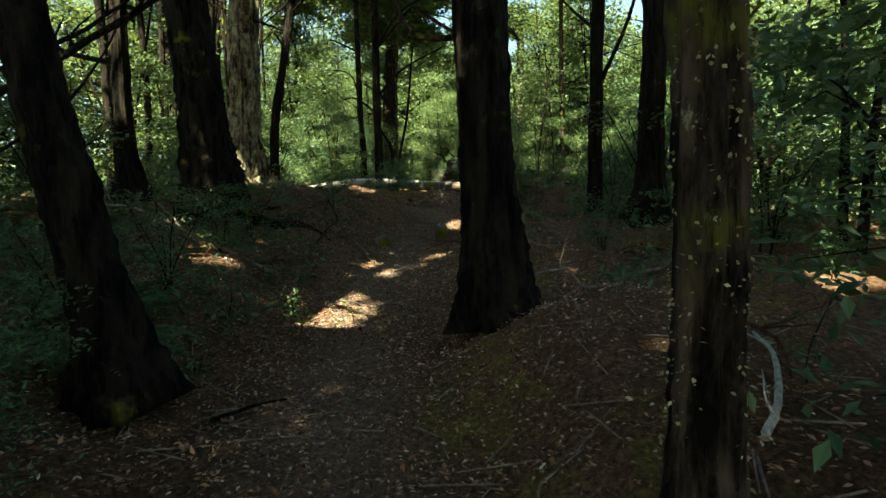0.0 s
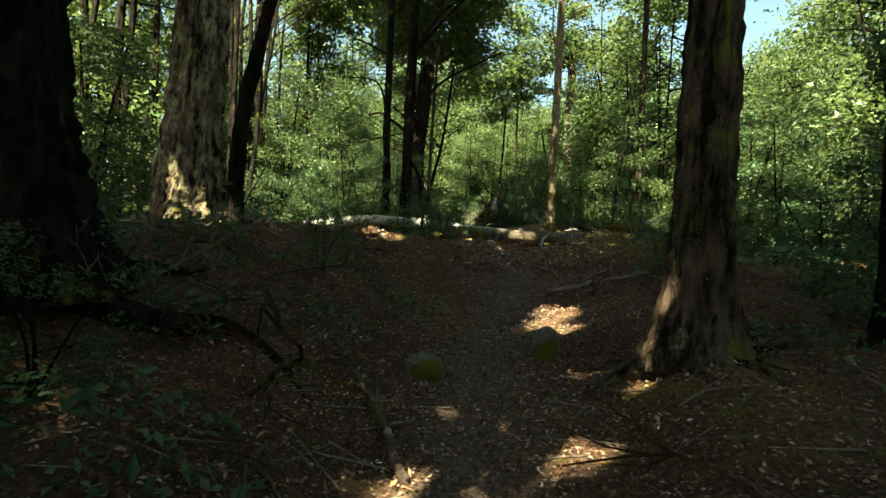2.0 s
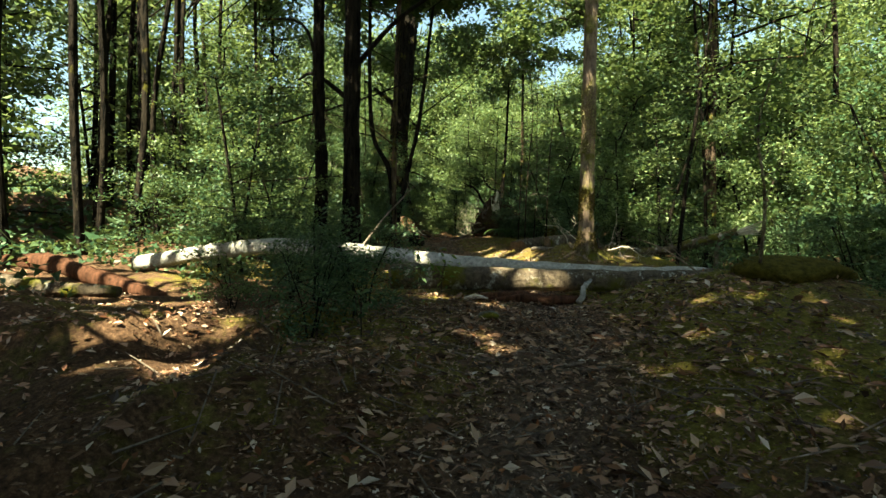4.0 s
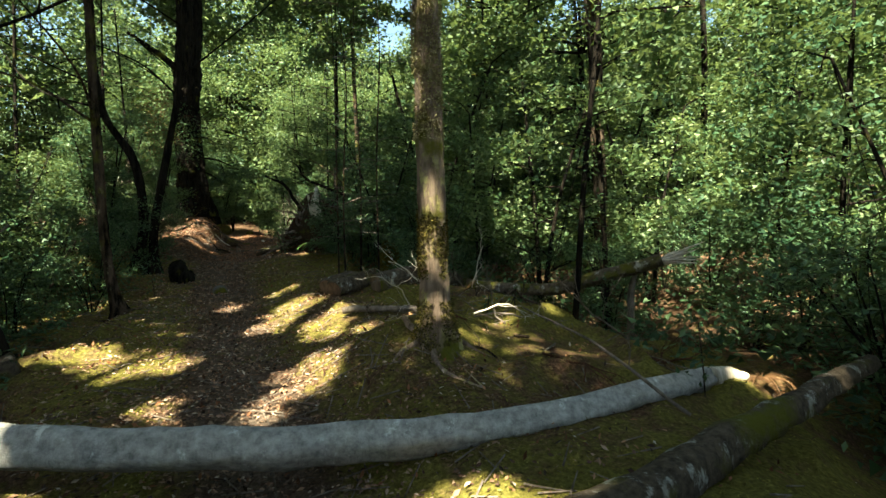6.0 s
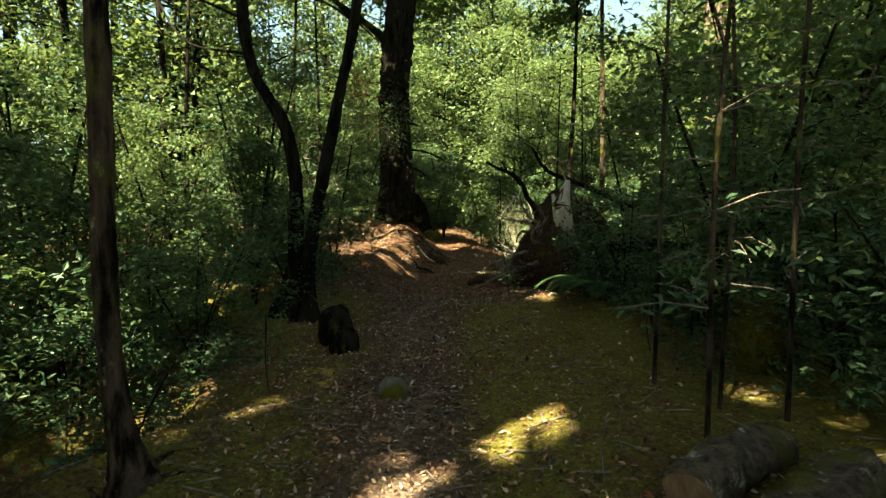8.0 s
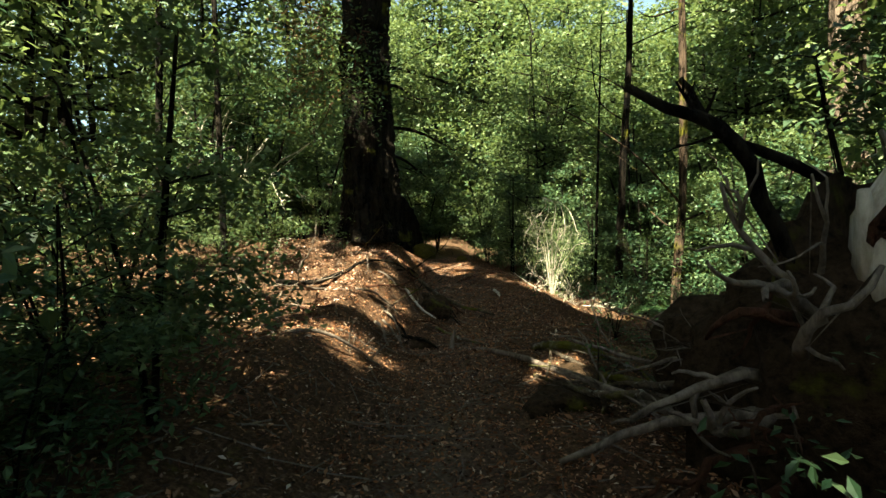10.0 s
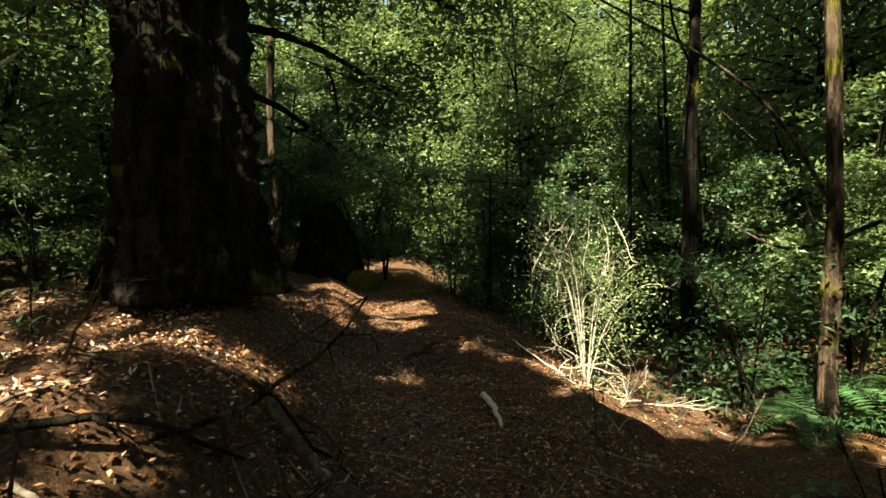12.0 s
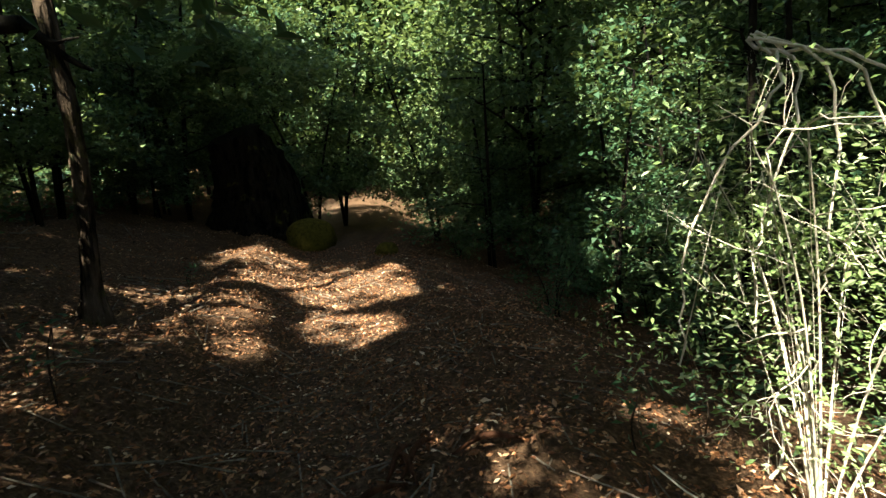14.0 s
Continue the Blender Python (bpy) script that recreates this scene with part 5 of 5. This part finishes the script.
for k in range(9):
    a = rng.uniform(0, 6.28)
    reach, h = rng.uniform(.25, .6), rng.uniform(.8, 1.5)
    pts = smooth_line([(0, 0, -.05), (math.cos(a) * reach * .4, math.sin(a) * reach * .4, h * .6), (math.cos(a) * reach, math.sin(a) * reach, h)], 6)
    pieces = [tube(pts, (.0055, .002), 5)]
    for _ in range(5):
        i = rng.randint(4, len(pts))
        pieces += twiggy(pts[i], rng.normal(0, 1, 3) + (0, 0, .2), rng.uniform(.2, .5), .003, rng, 1, 2, .5, 4)
        tips.append(pts[i] + rng.normal(0, .18, 3))
    v, q = join(pieces)
    part("stem", mesh_from("stem", v, q, M_PALEWOOD, True), ob)
for k in range(5):
    x0 = -.55 + .22 * k
    pts = smooth_line([(-.15, .2, 1.75), (x0 * .4 + .1, .1, 1.6), (x0 + .1, 0, 1.15), (x0 + .05, -.05, .7 + .1 * k)], 6) + rng.normal(0, .01, (19, 3))
    v, q = tube(pts, (.007, .005, .003), 5)
    part("arching_twig", mesh_from("arching_twig", v, q, M_PALEWOOD, True), ob, "bare pale arching twig")
p = pads(tips, .25, 6500, rng, .8)
v, q = leaves(p, .03, rng, .42)
part("foliage", mesh_from("foliage", v, q, M_LEAF_GLARE), ob)

# creepers on the great trunk
for k in range(7):
    rng = np.random.RandomState(800 + k)
    a = rng.uniform(3.4, 6.1)
    z = rng.uniform(1.6, 3.6)
    ob = thing("hanging_creeper", (-2.85 + .46 * math.cos(a), 29.4 + .46 * math.sin(a), 3.3 + z), "creeper hanging from a great trunk", "creeper", "creepers")
    v, q = join(twiggy((0, 0, 0), (math.cos(a), math.sin(a), -.2), .8, .012, rng, 1, 4, .5))
    part("stem", mesh_from("stem", v, q, M_ROTWOOD), ob)
    v, q = leaves(pads([(math.cos(a) * .35, math.sin(a) * .35, -.2), (math.cos(a) * .5, math.sin(a) * .5, -.5)], .5, 420, rng, .9), .07, rng)
    part("foliage", mesh_from("foliage", v, q, M_FERN_DRY if k % 3 == 0 else M_LEAF), ob)

for k, (x, y, z, w, n) in enumerate(((-2.1, 29.7, 5.3, .75, 1500), (-1.7, 30.3, 4.7, .55, 900), (-2.2, 30.4, 4.3, .5, 700), (-1.2, 31.0, 5.6, .8, 1100))):
    rng = np.random.RandomState(830 + k)
    ob = thing("leafy_bough", (-2.85, 29.4, z + .25), "low leafy bough growing from a great trunk", "branch", "low boughs")
    e = np.array((x + 2.85, y - 29.4, -.25))
    v, q = join([tube(smooth_line([(0, 0, 0), e * .5 + (0, 0, .12), e], 5), (.035, .012), 7)] + twiggy(e * .6, e, w, .012, rng, 2, 3, .4))
    part("stem", mesh_from("stem", v, q, M_BARK_SHADED, True), ob)
    c = e + rng.normal(0, .5, (9, 3)) * (w, w, w * .5)
    v, q = leaves(pads(c, w * .5, n, rng, .5), .075, rng)
    part("foliage", mesh_from("foliage", v, q, M_LEAF if k % 3 else M_LEAF_SUNLIT), ob)

# moss and lichen growing on trunks
for kind, bx, by, r, z0, z1, n, mat, lab in (("moss_patch", 1.41, 16.42, .086, .0, .35, 3500, M_TRUNKMOSS, "olive moss growing on a smooth trunk"), ("moss_patch", 1.40, 16.42, .084, .5, .95, 4500, M_TRUNKMOSS, "olive moss growing on a smooth trunk"),
                                             ("lichen_patch", 1.39, 16.43, .084, 1.4, 2.3, 6000, M_LICHEN, "pale yellow lichen crust on a smooth trunk"), ("moss_patch", .74, 7.4, .165, .2, 1.5, 1600, M_TRUNKMOSS, "yellow moss growing on a dark trunk"),
                                             ("lichen_patch", .65, 1.27, .083, .3, 2.4, 1500, M_LICHEN, "grey-yellow lichen crust on a slim trunk"), ("lichen_patch", -3.62, 9.9, .27, .2, 3.0, 3000, M_LICHEN, "pale lichen crust on rough bark")):
    rng = np.random.RandomState(n + int(z1 * 100))
    a = rng.uniform(0, 6.28, n)
    z = rng.uniform(z0, z1, n)
    slim = 16 < by < 17
    keep = vnoise(a * r * 3, z, 41, .12) + .25 * np.sin((z - z0) / (z1 - z0) * 3.1) > (.5 if slim else .6)
    a, z = a[keep], z[keep]
    flare = 1 + .7 * np.exp(-np.maximum(z - .1, 0) / (r * 1.7))
    base = gz(bx, by) - .06
    p = np.stack([bx + np.cos(a) * r * flare * (1.1 if slim else 1.04), by + np.sin(a) * r * flare * (1.1 if slim else 1.04), base + z], -1)
    out = np.stack([np.cos(a), np.sin(a), rng.normal(0, .6, len(a))], -1)
    v, q = leaves(p, .018 if slim else .014, rng, .7, 1.0, out * (.8 if slim else .25))
    solid(kind, mesh_from(kind, v, q, mat), lab, "moss" if kind == "moss_patch" else "lichen", kind="stuff")

# ---------------------------------------------------------------- litter on the ground
rng = np.random.RandomState(21)


def spread_on(n, y0, y1, width):
    y = rng.uniform(y0, y1, n)
    s = rng.normal(0, width, n)
    x = trail(y) + s
    return x, y


def litter(n, y0, y1, width, size, mat, label, name, keep=None, lift=.006, slim=.45, flat=.22):
    x, y = spread_on(n, y0, y1, width)
    if keep is not None:
        ok = keep(x, y)
        x, y = x[ok], y[ok]
    p = np.stack([x, y, ground_z(x, y) + lift + rng.uniform(0, .012, len(x))], -1)
    v, q = leaves(p, size, rng, slim, flat)
    me = mesh_from(name, v, q, mat)
    return solid(name, me, label, "leaf litter", kind="stuff")


litter(80000, .6, 13.8, 1.1, .026, M_LITTER, "brown and tan fallen leaves covering the trail", "leaf_litter")
litter(30000, 13.5, 24, .7, .034, M_LITTER, "brown and tan fallen leaves covering the trail", "leaf_litter", lambda x, y: moss_at(x, y) + rng.uniform(-.2, .2, len(x)) < .5)
litter(16000, .8, 36, 1.5, .04, M_LITTER_RED, "curled dry leaves standing up from the litter", "leaf_litter", flat=.9)
litter(3500, 10.8, 14.3, 1.0, .075, M_LITTER, "large pale curled leaves and bark chips", "leaf_litter")
litter(2500, 24, 36, 1.1, .052, M_LITTER_RED, "large curled brown leaves", "leaf_litter")
litter(85000, 24, 37, 1.3, .027, M_LITTER_RED, "red-brown fallen leaves covering the trail and bank", "leaf_litter")
# paler leaves laid where sun falls, to brighten the bank and the old logs
litter(34000, 26.2, 30.2, 2.3, .032, M_LITTER_SUNLIT, "dry leaves on the bank, paled to pink as sunlight", "leaf_litter", lambda x, y: (x < -2.35 + .5 * (vnoise(x, y, 61, .5) - .5)) & (vnoise(x, y, 62, .3) > .36), flat=.4)
litter(22000, 11.4, 15.8, 3.4, .045, M_LITTER_SUNLIT, "reddish dry leaves, coloured paler for a patch of sun", "leaf_litter", lambda x, y: (x < -1.5 + .6 * (vnoise(x, y, 61, .5) - .5)) & (vnoise(x, y, 62, .3) > .4), flat=.4)
litter(60000, 10.5, 24.5, 1.5, .022, M_MOSSBLADE, "yellow-green moss tufts on the ground", "moss_tufts", lambda x, y: moss_at(x, y) + (vnoise(x, y, 7, .15) - .5) * .5 > .38, .0, .35)
x, y = spread_on(3200, .8, 36, 1.4)
tw = []
for a, b in zip(x, y):
    d = rng.normal(0, 1, 2)
    d = d / np.linalg.norm(d) * rng.uniform(.06, .34)
    tw.append(tube([(a, b, gz(a, b) + .012), (a + d[0], b + d[1], gz(a + d[0], b + d[1]) + .014)], (.005, .003), 4, caps=False))
v, q = join(tw)
solid("fallen_twigs", mesh_from("fallen_twigs", v, q, M_DEADWOOD), "small grey twigs scattered over the litter", "twigs", kind="stuff")
